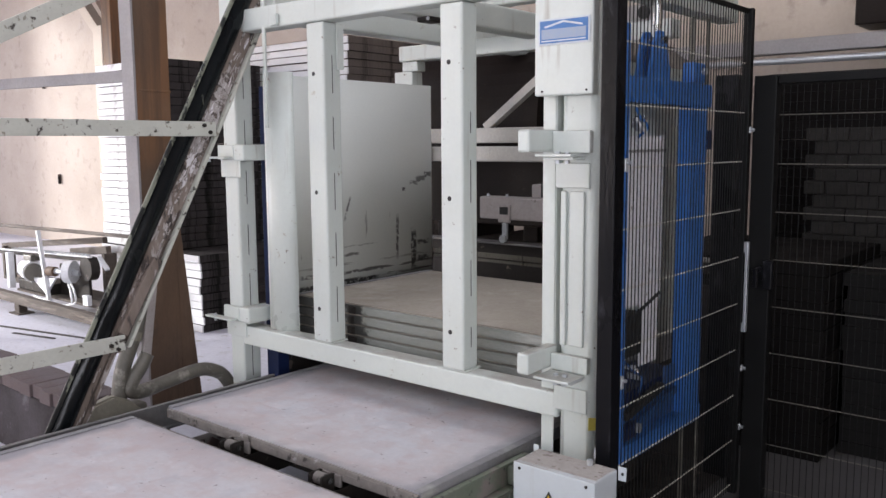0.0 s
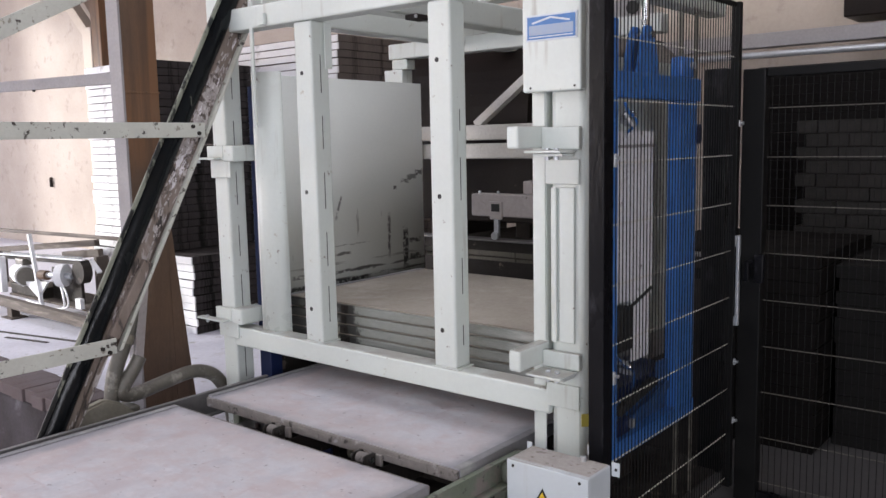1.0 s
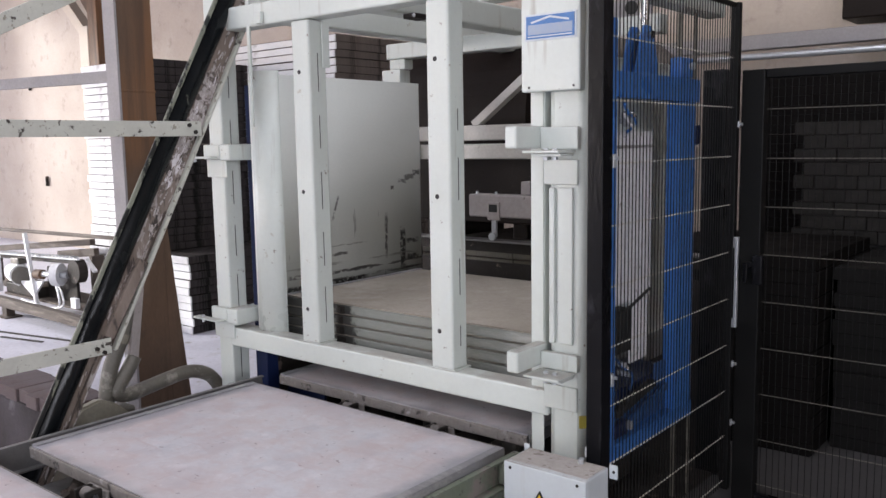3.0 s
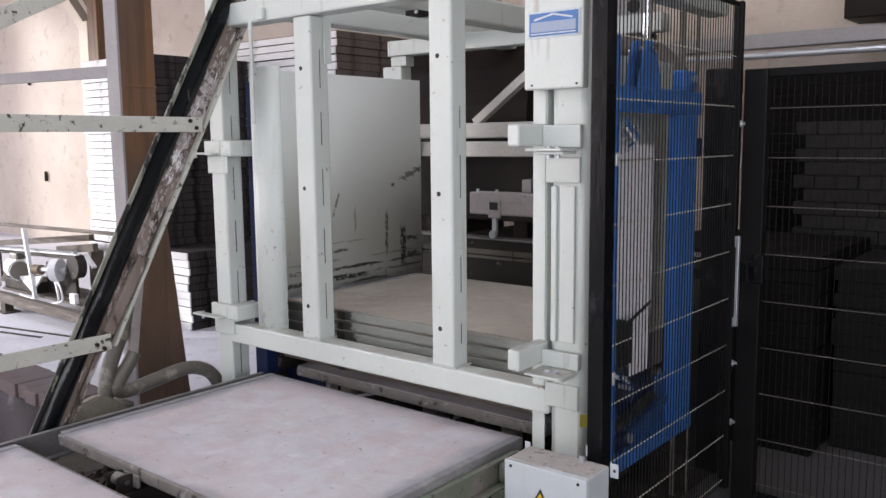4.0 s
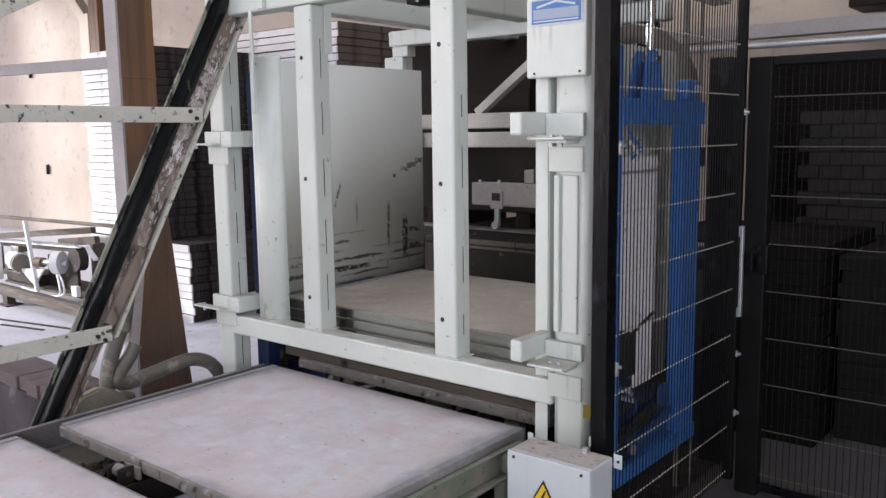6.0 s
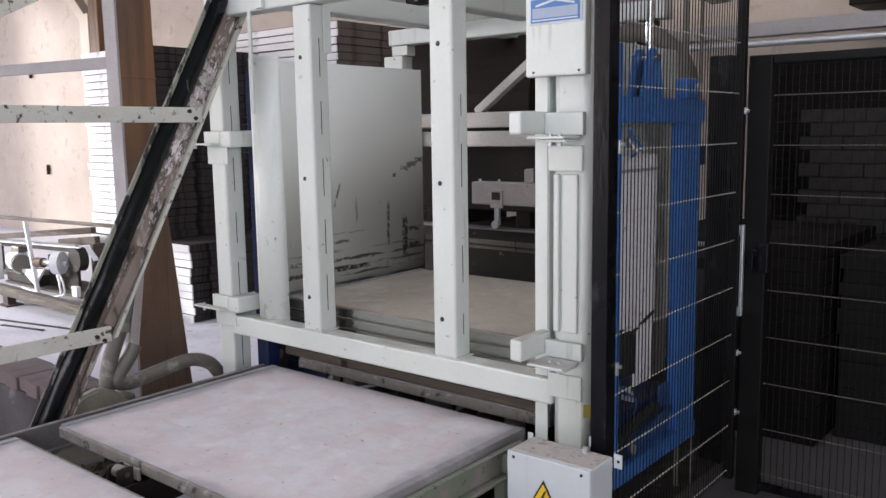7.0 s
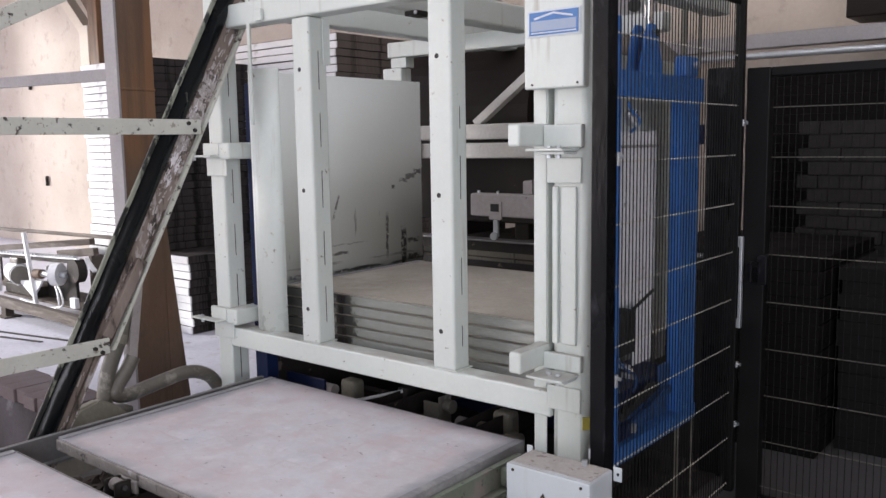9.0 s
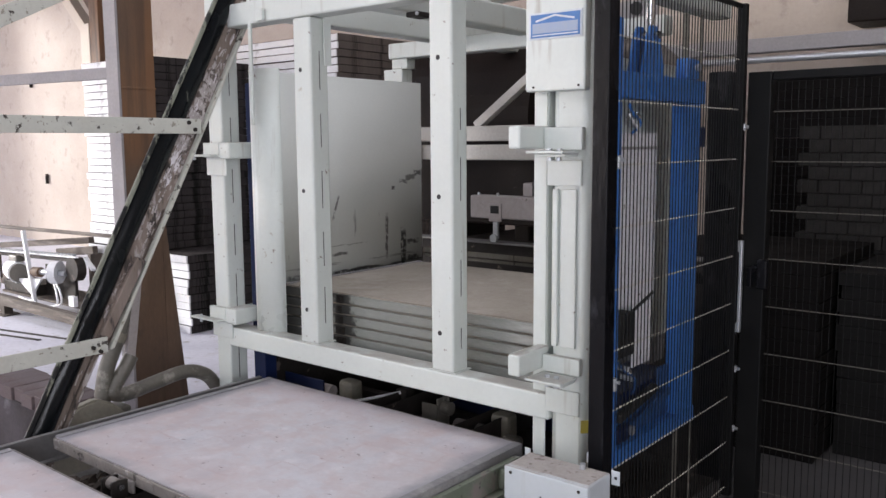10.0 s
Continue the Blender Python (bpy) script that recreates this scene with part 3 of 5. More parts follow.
box(bm, X0 - 0.3, X0, 4.2, Y1, 0, ZT)
box(bm, X0 - 0.3, X0, -5.2, 4.2, 5.2, ZT)
tagged(part("wall_west", bm, PLASTER), "beige plastered wall with a wide gate opening", "wall", kind="structure")
bm = bx(X0, -12.4, Y0 - 0.3, Y0, 0, ZT, bevel=0)
box(bm, -6.8, -1.2, Y0 - 0.3, Y0, 0, ZT)
box(bm, -12.4, -6.8, Y0 - 0.3, Y0, 4.6, ZT)
box(bm, 3.6, X1, Y0 - 0.3, Y0, 0, ZT)
box(bm, -1.2, 3.6, Y0 - 0.3, Y0, 4.6, ZT)
tagged(part("wall_south", bm, PLASTER), "beige plastered wall with two gate openings", "wall", kind="structure")
tagged(part("ground", bx(-80, 60, -80, 80, -0.4, -0.2, bevel=0), CONCRETE), "pale concrete yard outside the hall", "ground", kind="structure")

# ---- production boards ----
BX0, BX1, BLEN, BTH, PITCH = -3.07, -1.67, 1.03, 0.044, 0.0475
BMID = (BX0 + BX1) / 2
BW = (BX1 - BX0) / 2


LMID, LW = -2.42, 0.75


def make_board(top, edge, label, lifted):
    """A production board: deck, crusted front and rear edges, steel end bands; origin at its near edge, underside at z 0."""
    half = LW if lifted else BW
    t = thing("production_board", Matrix(), label, "board", "production boards")
    low = 0.003 if lifted else 0.0
    part("deck", bx(-half + 0.004, half - 0.004, 0.030 if lifted else 0.012, BLEN - 0.012, 0.004 + low, BTH, bevel=0.001), top, t)
    for y in (0, BLEN - 0.011):
        b = bmesh.new()
        box(b, -half, half, y, y + 0.011, low, BTH - 0.001, bevel=0.005)
        for k in range(0 if lifted else 9):
            x = random.uniform(-half + 0.03, half - 0.14)
            w = random.uniform(0.03, 0.12)
            y0 = (y - 0.003 if y == 0 else y + 0.0105) + (k - 8) * 0.0002
            box(b, x, x + w, y0, y0 + 0.0030, random.uniform(-0.004, 0.012), random.uniform(0.024, BTH - 0.004), bevel=0.0014)
        part("edge_profile", b, edge, t)
    for s in (-1, 1):
        b = bmesh.new()
        box(b, s * (half - 0.028), s * half, 0.013, BLEN - 0.013, BTH + 0.001, BTH + 0.004, bevel=0.001)
        box(b, s * (half + 0.0005), s * (half + 0.005), 0.013, BLEN - 0.013, 0, BTH + 0.004, bevel=0.001)
        part("end_band", b, STEELBAND, t, "grey steel end band")
    if lifted:
        for x0, x1 in ((-0.36 + random.uniform(-0.01, 0.01), -0.31 + random.uniform(-0.01, 0.015)),):
            b = bx(x0, x1, -0.007, -0.0035, 0.004, BTH - 0.004, bevel=0.002)
            box(b, x0 + 0.02, x1 - 0.015, -0.012, -0.0065, 0.012, BTH - 0.012, bevel=0.002)
            part("clamp_plate", b, IRON, t, "dark worn clamp plate")
    return t


BZ = 0.5 - BTH
boards = [make_board(BOARD, EDGE, "cement-dusted pinkish production board riding the conveyor", False) for k in range(3)]
stack = [make_board(STACKTOP, STACKEDGE if k > 0 else BROWNEDGE, ("grey-edged" if k > 0 else "brown-edged") + " production board with a dusty brown deck in the lifted stack", True) for k in range(6)]

# ---- stacker frame ----
stacker = thing("board_stacker", pose(0, 0, 0), "cream-painted steel board stacker frame with chips and dust", "machine")


def post(x0, x1, y0, y1, z0, z1, name="post", slots=(), holes=()):
    """A square steel post with slots in its side and holes in its front."""
    p = part(name, bx(x0, x1, y0, y1, z0, z1, bevel=0.009), WHITE, stacker)
    for a, b in slots:
        part("slot", bx(x1 - 0.004, x1 + 0.0012, y0 + 0.046, y0 + 0.050, a, b, bevel=0.001), INK, p, "narrow dark slot")
    for z in holes:
        xc = x0 + 0.043
        part("bolt_hole", rod(bmesh.new(), (xc, y0 + 0.004, z), (xc, y0 - 0.0012, z), 0.0095, 14), INK, p, "dark round hole")
    return p


HOLES = (1.883, 1.375, 0.859)
SLOTS = ((0.80, 0.96), (1.05, 1.20), (1.30, 1.46), (1.56, 1.70), (1.80, 1.96))
post(-3.44, -3.335, 2.40, 2.50, 0, 2.30, slots=((0.45, 0.60), *SLOTS))
b = bx(-1.540, -1.400, 2.40, 2.51, 0, 2.30, bevel=0)
bmesh.ops.bevel(b, geom=[e for e in b.edges if abs(e.verts[0].co.z - e.verts[1].co.z) > 1], offset=0.026, segments=6, profile=0.5, affect="EDGES")
for f in b.faces:
    f.smooth = abs(f.normal.z) < 0.5 and max(abs(f.normal.x), abs(f.normal.y)) < 0.999
part("post", b, WHITE, stacker)
# Rear post of the cream frame, its shade painted as near-black.
part("post", bx(-1.540, -1.432, 3.70, 3.80, 0, 1.88, bevel=0.009), POSTDARK, stacker, "rear post coloured near-black for shade")
post(-2.822, -2.714, 2.40, 2.497, 0.7125, 2.098, "upright", SLOTS, HOLES)
post(-2.072, -1.964, 2.40, 2.490, 0.7125, 2.098, "upright", ((0.80, 0.88), (1.0, 1.14), (1.36, 1.52), (1.62, 1.70)), HOLES)
for y0, y1, z0, z1 in ((2.395, 2.49, 0.618, 0.711), (2.395, 2.49, 2.10, 2.20), (3.70, 3.80, 2.32, 2.42)):
    part("cross_beam", bx(-3.333, -1.542, y0, y1, z0, z1, bevel=0.009), WHITE, stacker)
part("side_beam", bx(-3.26, -3.150, 2.502, 4.9, 2.152, 2.33, bevel=0.008), WHITE, stacker)
part("side_beam", bx(-1.53, -1.44, 2.502, 3.698, 2.10, 2.20, bevel=0.008), WHITE, stacker)
# small welded pads where the uprights meet the beam
for x in (-2.822, -2.072):
    part("weld_pad", bx(x - 0.01, x + 0.118, 2.398, 2.50, 0.7112, 0.716, bevel=0.002), WHITE, stacker)
# cable duct beside the first upright and on the left guide
part("strip", bx(-2.70, -2.694, 2.46, 2.50, 1.90, 2.09, bevel=0.002), WHITE, stacker)
part("strip", bx(-3.115, -3.095, 2.395, 2.405, 1.66, 2.30, bevel=0.002), WHITE, stacker)
part("junction_clip", bx(-3.03, -2.99, 2.375, 2.394, 2.105, 2.155, bevel=0.003), WHITE, stacker)
part("side_beam", bx(-2.56, -2.45, 2.492, 3.698, 2.122, 2.24, bevel=0.010), WHITE, stacker)
sensor = part("sensor", bx(-2.45, -2.38, 2.70, 2.79, 2.098, 2.119, bevel=0.004), IRON, stacker, "small dark sensor under the beam")
part("lens", rod(bmesh.new(), (-2.385, 2.70, 2.108), (-2.385, 2.694, 2.108), 0.008, 12), GALV, sensor)

# guide sheets
b = bmesh.new()
run = [(-3.165 - 0.035 * math.sin(k / 10 * math.pi / 2), 2.444 + 0.035 * (1 - math.cos(k / 10 * math.pi / 2))) for k in range(11)] + [(-3.200, 3.66)]
prev = None
for x, y in run:
    row = [b.verts.new((x + dx, y, z)) for dx, z in ((0, 0.66), (0, 1.912), (-0.005, 1.912), (-0.005, 0.66))]
    if prev:
        for k in range(4):
            f = b.faces.new((prev[k], prev[(k + 1) % 4], row[(k + 1) % 4], row[k]))
            f.smooth = k in (0, 2)
    else:
        b.faces.new(row)
    prev = row
b.faces.new(prev[::-1])
part("guide_sheet", b, SHEET, stacker, "scuffed cream guide sheet with a rolled front edge")
b = bmesh.new()
run = [(-3.163, 2.437), (-3.13, 2.437)] + [(-3.13 + 0.10 * math.sin(k / 10 * math.pi / 2), 2.437 + 0.055 * (1 - math.cos(k / 10 * math.pi / 2))) for k in range(1, 11)]
prev = None
for x, y in run:
    row = [b.verts.new((x, y + dy, z)) for dy, z in ((0, 0.62), (0, 1.912), (0.005, 1.912), (0.005, 0.62))]
    if prev:
        for k in range(4):
            b.faces.new((prev[k], prev[(k + 1) % 4], row[(k + 1) % 4], row[k])).smooth = k in (0, 2)
    else:
        b.faces.new(row)
    prev = row
b.faces.new(prev[::-1])
part("front_strip", b, WHITE, stacker, "cream front strip of the guide, turned back at its edge")
part("guide_sheet", bx(-1.625, -1.619, 2.43, 3.545, 0.72, 1.90, bevel=0.001), WHITE, stacker)
b = bx(-1.625, -1.575, 2.424, 2.4295, 0.36, 2.09, bevel=0.001)
part("guide_strip", b, WHITE, stacker, "cream strip beside the post")
part("guide_web", bx(-1.577, -1.572, 2.430, 2.56, 0.72, 2.09, bevel=0.001), WHITE, stacker)
part("back_plate", bx(-1.571, -1.542, 2.52, 2.526, 0.72, 2.09, bevel=0.001), WHITE, stacker)


def bracket(x0, x1, inner, z):
    """A clamp bracket round a post: front channel, bottom plate with bolts, and an arm along the guide."""
    s = 1 if inner == x1 else -1
    bm = bx(x0, x1, 2.374, 2.398, z, z + 0.068, bevel=0.004) if s > 0 else bx(-1.556, x1, 2.374, 2.398, z - 0.013, z + (0.062 if z > 1 else 0.045), bevel=0.004)
    ob = part("bracket", bm, WHITE, stacker)
    if s < 0:
        part("arm", bx(-1.604, -1.557, 2.235, 2.422, z - 0.008, z + 0.066, bevel=0.008), WHITE, ob)
        part("plate", bx(-1.556, -1.418, 2.265, 2.373, z - 0.023, z - 0.014, bevel=0.003), WHITE, ob)
        part("plate", bx(-1.535, -1.425, 2.29, 2.373, z - 0.034, z - 0.024, bevel=0.003), WHITE, ob)
        for x in (-1.50, -1.465):
            part("bolt", rod(bmesh.new(), (x, 2.32, z - 0.046), (x, 2.32, z - 0.007), 0.009, 6), GALV, ob, "steel hex bolt")
    else:
        part("arm", bx(-3.3335, -3.255, 2.375, 2.62, z - 0.006, z + 0.07, bevel=0.008), WHITE, ob)
        part("plate", bx(-3.55, -3.34, 2.33, 2.371, z + 0.004, z + 0.014, bevel=0.003), WHITE, ob)
        part("bolt", rod(bmesh.new(), (-3.49, 2.35, z - 0.012), (-3.49, 2.35, z + 0.024), 0.008, 6), GALV, ob, "steel hex bolt")
    return ob


bracket(-3.455, -3.332, -3.332, 1.515)
bracket(-3.455, -3.332, -3.332, 0.735)
bracket(-1.545, -1.412, -1.545, 1.560)
bracket(-1.545, -1.412, -1.545, 0.812)
for x0, x1 in ((-3.452, -3.3), (-1.552, -1.42)):
    for z in (0.655, 1.43):
        part("collar", bx(x0, x1 if x0 < -2 else x1, 2.388, 2.398, z, z + 0.085, bevel=0.004), WHITE, stacker)
# raised wear strips on the post
part("wear_strip", bx(-1.528, -1.508, 2.384, 2.3985, 0.887, 1.42, bevel=0.004), WHITE, stacker)
part("wear_strip", bx(-1.498, -1.440, 2.389, 2.3985, 0.887, 1.42, bevel=0.004), WHITE, stacker)
part("warning_sticker", turned(bmesh.new(), pose(-1.4076, 2.4076, 0.622, 0, 0, 45), -0.013, 0.013, -0.0035, 0.001, -0.022, 0.022), STICKER, stacker, "yellow sticker")
cover = part("control_cover", bx(-1.621, -1.397, 2.360, 2.399, 1.738, 2.42, bevel=0.006), WHITE, stacker, "cream sheet-metal control cover")
for x in (-1.589, -1.419):
    part("screw", rod(bmesh.new(), (x, 2.361, 1.752), (x, 2.3575, 1.752), 0.004, 8), IRON, cover)
nameplate = part("nameplate", bx(-1.604, -1.407, 2.3565, 2.3595, 1.903, 1.988, bevel=0.001), PLATESILVER, cover, "blue and silver maker's plate with a gable mark")
part("blue_field", bx(-1.597, -1.414, 2.3545, 2.3563, 1.909, 1.982, bevel=0.0006), PLATEBLUE, nameplate)
b = bmesh.new()
for s in (-1, 1):
    beam(b, (-1.5055, 2.3537, 1.976), (-1.5055 + s * 0.072, 2.3537, 1.961), 0.0012, 0.006, up=(0, 0, 1), bevel=0)
part("gable", b, PLATESILVER, nameplate)
part("bar", bx(-1.590, -1.421, 2.3532, 2.3543, 1.922, 1.954, bevel=0.0004), PLATEDULL, nameplate)
part("bar", bx(-1.590, -1.421, 2.3532, 2.3543, 1.914, 1.918, bevel=0.0004), PLATESILVER, nameplate)

# left lift rails, seen as a navy strip behind the post
guide = thing("lift_guide", pose(0, 0, 0), "navy enamelled lift guide behind the cream post", "machine part")
part("rail", bx(-3.30, -3.215, 2.51, 2.58, 0.30, 1.86, bevel=0.004), NAVY, guide)
part("foot_plate", bx(-3.32, -3.20, 2.505, 2.62, 0.0, 0.30, bevel=0.004), IRON, guide)

# ---- conveyor ----
conveyor = thing("board_conveyor", pose(0, 0, 0), "dusty steel chain conveyor for production boards", "conveyor")
b = bx(-3.118, -3.082, -0.6, 2.395, 0.40, 0.407, bevel=0.001)
box(b, -3.118, -3.111, -0.6, 2.395, 0.407, 0.507, bevel=0.001)
box(b, -3.110, -3.098, -0.6, 2.395, 0.500, 0.507, bevel=0.001)
part("side_rail", b, RAILGREY, conveyor, "worn steel angle rail")
b = bx(-1.659, -1.651, -0.6, 2.36, 0.385, 0.478, bevel=0.002)
box(b, -1.6505, -1.612, -0.6, 2.36, 0.385, 0.393, bevel=0.001)
box(b, -1.6505, -1.636, -0.6, 2.36, 0.470, 0.478, bevel=0.001)
part("side_rail", b, GREEN, conveyor, "dusty green channel rail")
for x in (-3.10, -1.62):
    for y in (0.5, 2.21):
        b = bx(x - 0.035, x + 0.010, y, y + 0.08, 0, 0.384, bevel=0.006)
        box(b, x - 0.07, x + 0.08, y - 0.04, y + 0.12, 0, 0.012, bevel=0.003)
        part("leg", b, GREEN, conveyor)
part("end_bracket", bx(-1.650, -1.600, 2.24, 2.365, 0.394, 0.468, bevel=0.014), GREEN, conveyor)
for x in (-2.557, -2.063):
    b = bx(x - 0.05, x - 0.042, -0.6, 3.62, 0.33, 0.43, bevel=0.001)
    box(b, x + 0.042, x + 0.05, -0.6, 3.62, 0.33, 0.43, bevel=0.001)
    box(b, x - 0.042, x + 0.042, -0.6, 3.62, 0.33, 0.338, bevel=0.001)
    tr = part("track", b, IRON, conveyor, "greasy chain track")
    link = part("chain_link", bx(-0.012, 0.012, -0.022, 0.022, 0, 0.03, bevel=0.006), IRON, tr, at=pose(x, 2.60, 0.339))
    for k in range(1, 18):
        again(link, pose(x, 2.60 + 0.055 * k, 0.339))
for y in (0.35, 1.22, 1.75, 2.45, 2.95, 3.5):
    part("cross_tie", bx(-3.08, -1.662, y, y + 0.06, 0.25, 0.328, bevel=0.004), IRON, conveyor)
part("drip_tray", bx(-3.09, -2.68, -0.6, 2.39, 0.318, 0.329, bevel=0.001), RAILGREY, conveyor, "grey sheet tray")
rubble = bmesh.new()
for k in range(420):
    x, y = random.choice((random.gauss(-2.84, 0.08), random.gauss(-2.80, 0.06), random.gauss(-2.35, 0.12))), random.uniform(0.3, 2.3)
    if not (-3.0 < x < -2.2):
        continue
    s = random.uniform(0.006, 0.026)
    z = 0.33 if x < -2.68 else 0.0
    m = pose(x, y, z + s * 0.4, random.uniform(0, 360), random.uniform(0, 360), random.uniform(0, 360))
    turned(rubble, m, -s, s, -s * 0.8, s * 0.8, -s * 0.5, s * 0.5)
tagged(part("rubble", rubble, BRICKRED), "brown cement crumbs under the conveyor", "rubble", kind="stuff")


scrap = bmesh.new()
for k in range(46):
    x, y = random.gauss(-2.80, 0.06), random.gauss(1.37, 0.05)
    s = random.uniform(0.012, 0.034)
    z = 0.33 + s * 0.5 + max(0.0, 0.075 - abs(x + 2.80) * 0.6) * random.uniform(0.2, 1.0)
    turned(scrap, pose(x, y, z, random.uniform(0, 360), random.uniform(0, 360), random.uniform(0, 360)), -s, s, -s * 0.7, s * 0.7, -s * 0.3, s * 0.3)
tagged(part("rust_scrap", scrap, BROWNEDGE), "rusty brown scrap and crumbs caught under the conveyor", "scrap", kind="stuff")


def make_pusher():
    """A chain dog that pushes a board: roller on an axle with side lugs."""
    t = thing("pusher_dog", Matrix(), "greasy steel pusher dog behind the board's edge", "conveyor part", "pusher dogs")
    part("roller", rod(bmesh.new(), (-0.022, 0, 0), (0.022, 0, 0), 0.021, 18), EDGE, t)
    part("axle", rod(bmesh.new(), (-0.045, 0, 0), (0.045, 0, 0), 0.010, 12), CHROME, t)
    for s in (-1, 1):
        b = bx(s * 0.026, s * 0.034, -0.03, 0.03, -0.055, 0.02, bevel=0.008)
        part("lug", b, IRON, t)
    part("nose", bx(-0.06, 0.06, 0.028, 0.040, -0.03, 0.014, bevel=0.004), EDGE, t)
    return t


pushers = [[make_pusher() for x in (0, 1)] for k in range(3)]

# gear under the stack
gear = thing("lifting_gear", pose(0, 0, 0), "dark lifting gear under the stacker with bright rods", "machine part")
# Three added dark plates stand for the darkness under the stacker.
part("floor_plate", bx(-3.32, -1.45, 2.52, 3.90, 0.0, 0.012, bevel=0.003), IRON, gear, "dark plate added to darken the floor under the stacker")
part("side_shield", bx(-3.33, -3.318, 2.63, 3.69, 0.0125, 0.60, bevel=0.002), IRON, gear, "dark plate added to close the side below the stacker")
part("rear_shield", bx(-3.316, -1.55, 3.80, 3.812, 0.0125, 0.90, bevel=0.002), IRON, gear, "dark plate added to close the rear below the stacker")
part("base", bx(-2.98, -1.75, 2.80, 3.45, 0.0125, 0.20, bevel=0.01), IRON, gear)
part("rod", rod(bmesh.new(), (-2.735, 2.56, 0.405), (-2.60, 2.80, 0.425), 0.008, 10), PALEPAINT, gear, "pale painted rod")
part("rod_block", bx(-2.63, -2.57, 2.801, 2.86, 0.2005, 0.44, bevel=0.006), IRON, gear)
b = bx(-2.42, -2.33, 2.74, 2.752, 0.2005, 0.43, bevel=0.003)
box(b, -2.345, -2.332, 2.753, 2.83, 0.2005, 0.455, bevel=0.003)
rod(b, (-2.332, 2.79, 0.41), (-2.29, 2.79, 0.41), 0.03, 16)
part("bearing_bracket", b, PIPE, gear, "grey bearing bracket")
part("clip", bx(-2.18, -2.10, 2.50, 2.56, 0.585, 0.60, bevel=0.003), WHITE, gear, "pale clip under the beam")
part("clip_stem", bx(-2.15, -2.13, 2.495, 2.515, 0.6005, 0.64, bevel=0.002), WHITE, gear)
part("tie_bar", bx(-2.98, -1.75, 3.30, 3.36, 0.2005, 0.30, bevel=0.004), NAVY, gear)
part("side_plate", bx(-3.30, -3.02, 2.70, 2.712, 0.0125, 0.43, bevel=0.003), NAVY, gear, "navy enamelled side plate")
part("block", bx(-2.98, -2.88, 2.76, 2.84, 0.0125, 0.43, bevel=0.02), CASTOLIVE, gear, "olive cast block")
part("roller", rod(bmesh.new(), (-3.10, 2.74, 0.375), (-2.99, 2.74, 0.375), 0.028, 16), TROLLEY, gear, "dull roller")
part("roller", rod(bmesh.new(), (-2.22, 2.74, 0.365), (-2.08, 2.74, 0.365), 0.032, 16), TROLLEY, gear, "dull roller")
part("roller_stand", bx(-2.17, -2.12, 2.72, 2.76, 0.0125, 0.333, bevel=0.004), IRON, gear)
part("roller_stand", bx(-3.07, -3.02, 2.72, 2.76, 0.0125, 0.347, bevel=0.004), IRON, gear)
part("block", bx(-2.075, -1.98, 2.78, 2.86, 0.0125, 0.44, bevel=0.02), CASTOLIVE, gear, "olive cast block")
part("block", bx(-1.88, -1.80, 2.58, 2.64, 0.0125, 0.44, bevel=0.02), PIPE, gear)

# ---- electric box ----
ebox = thing("electric_box", pose(0, 0, 0), "grey sheet-steel electric box with a yellow warning sign", "switch box")
part("housing", bx(-1.485, -1.195, 2.066, 2.195, 0.22, 0.58, bevel=0.005), GREYBOX, ebox)
part("lid", bx(-1.487, -1.193, 2.052, 2.0655, 0.218, 0.580, bevel=0.004), GREYBOX, ebox)
part("top_dust", bx(-1.478, -1.202, 2.073, 2.190, 0.5801, 0.5815, bevel=0.0005), DUST, ebox, "settled brown-grey dust")
for x, z in ((-1.462, 0.562), (-1.222, 0.562)):
    part("screw", rod(bmesh.new(), (x, 2.0525, z), (x, 2.0495, z), 0.005, 10), IRON, ebox)
for x0, x1 in ((-1.506, -1.4855), (-1.194, -1.166)):
    part("lug", bx(x0, x1, 2.196, 2.201, 0.545, 0.590, bevel=0.002), GREYBOX, ebox)
part("lug_hole", rod(bmesh.new(), (-1.178, 2.1962, 0.568), (-1.178, 2.1950, 0.568), 0.005, 10), INK, ebox)
part("gland", rod(bmesh.new(), (-1.277, 2.17, 0.58), (-1.277, 2.17, 0.598), 0.010, 10), GALV, ebox)
part("pin", rod(bmesh.new(), (-1.272, 2.19, 0.598), (-1.272, 2.19, 0.63), 0.003, 8), GALV, ebox)
part("stand", bx(-1.40, -1.28, 2.12, 2.19, 0, 0.219, bevel=0.004), GREEN, ebox)


def prism(pts, y0, y1):
    bm = bmesh.new()
    a = [bm.verts.new((x, y0, z)) for x, z in pts]
    b = [bm.verts.new((x, y1, z)) for x, z in pts]
    bm.faces.new(a)
    bm.faces.new(b[::-1])
    for i in range(len(pts)):
        j = (i + 1) % len(pts)
        bm.faces.new((a[i], b[i], b[j], a[j]))
    return bm


TX, TZ = -1.352, 0.448
sign = part("warning_sign", prism([(TX - 0.056, TZ - 0.032), (TX + 0.056, TZ - 0.032), (TX, TZ + 0.066)], 2.0495, 2.0515), INK, ebox, "yellow and black electric warning triangle")
part("field", prism([(TX - 0.046, TZ - 0.026), (TX + 0.046, TZ - 0.026), (TX, TZ + 0.054)], 2.0482, 2.0494), WARN, sign)
part("bolt_mark", prism([(TX + 0.006, TZ + 0.034), (TX - 0.010, TZ + 0.004), (TX - 0.001, TZ + 0.006), (TX - 0.008, TZ - 0.02), (TX + 0.011, TZ + 0.012), (TX + 0.002, TZ + 0.011), (TX + 0.012, TZ + 0.034)], 2.0470, 2.0481), INK, sign)

# ---- guard fence ----
FX = -1.30
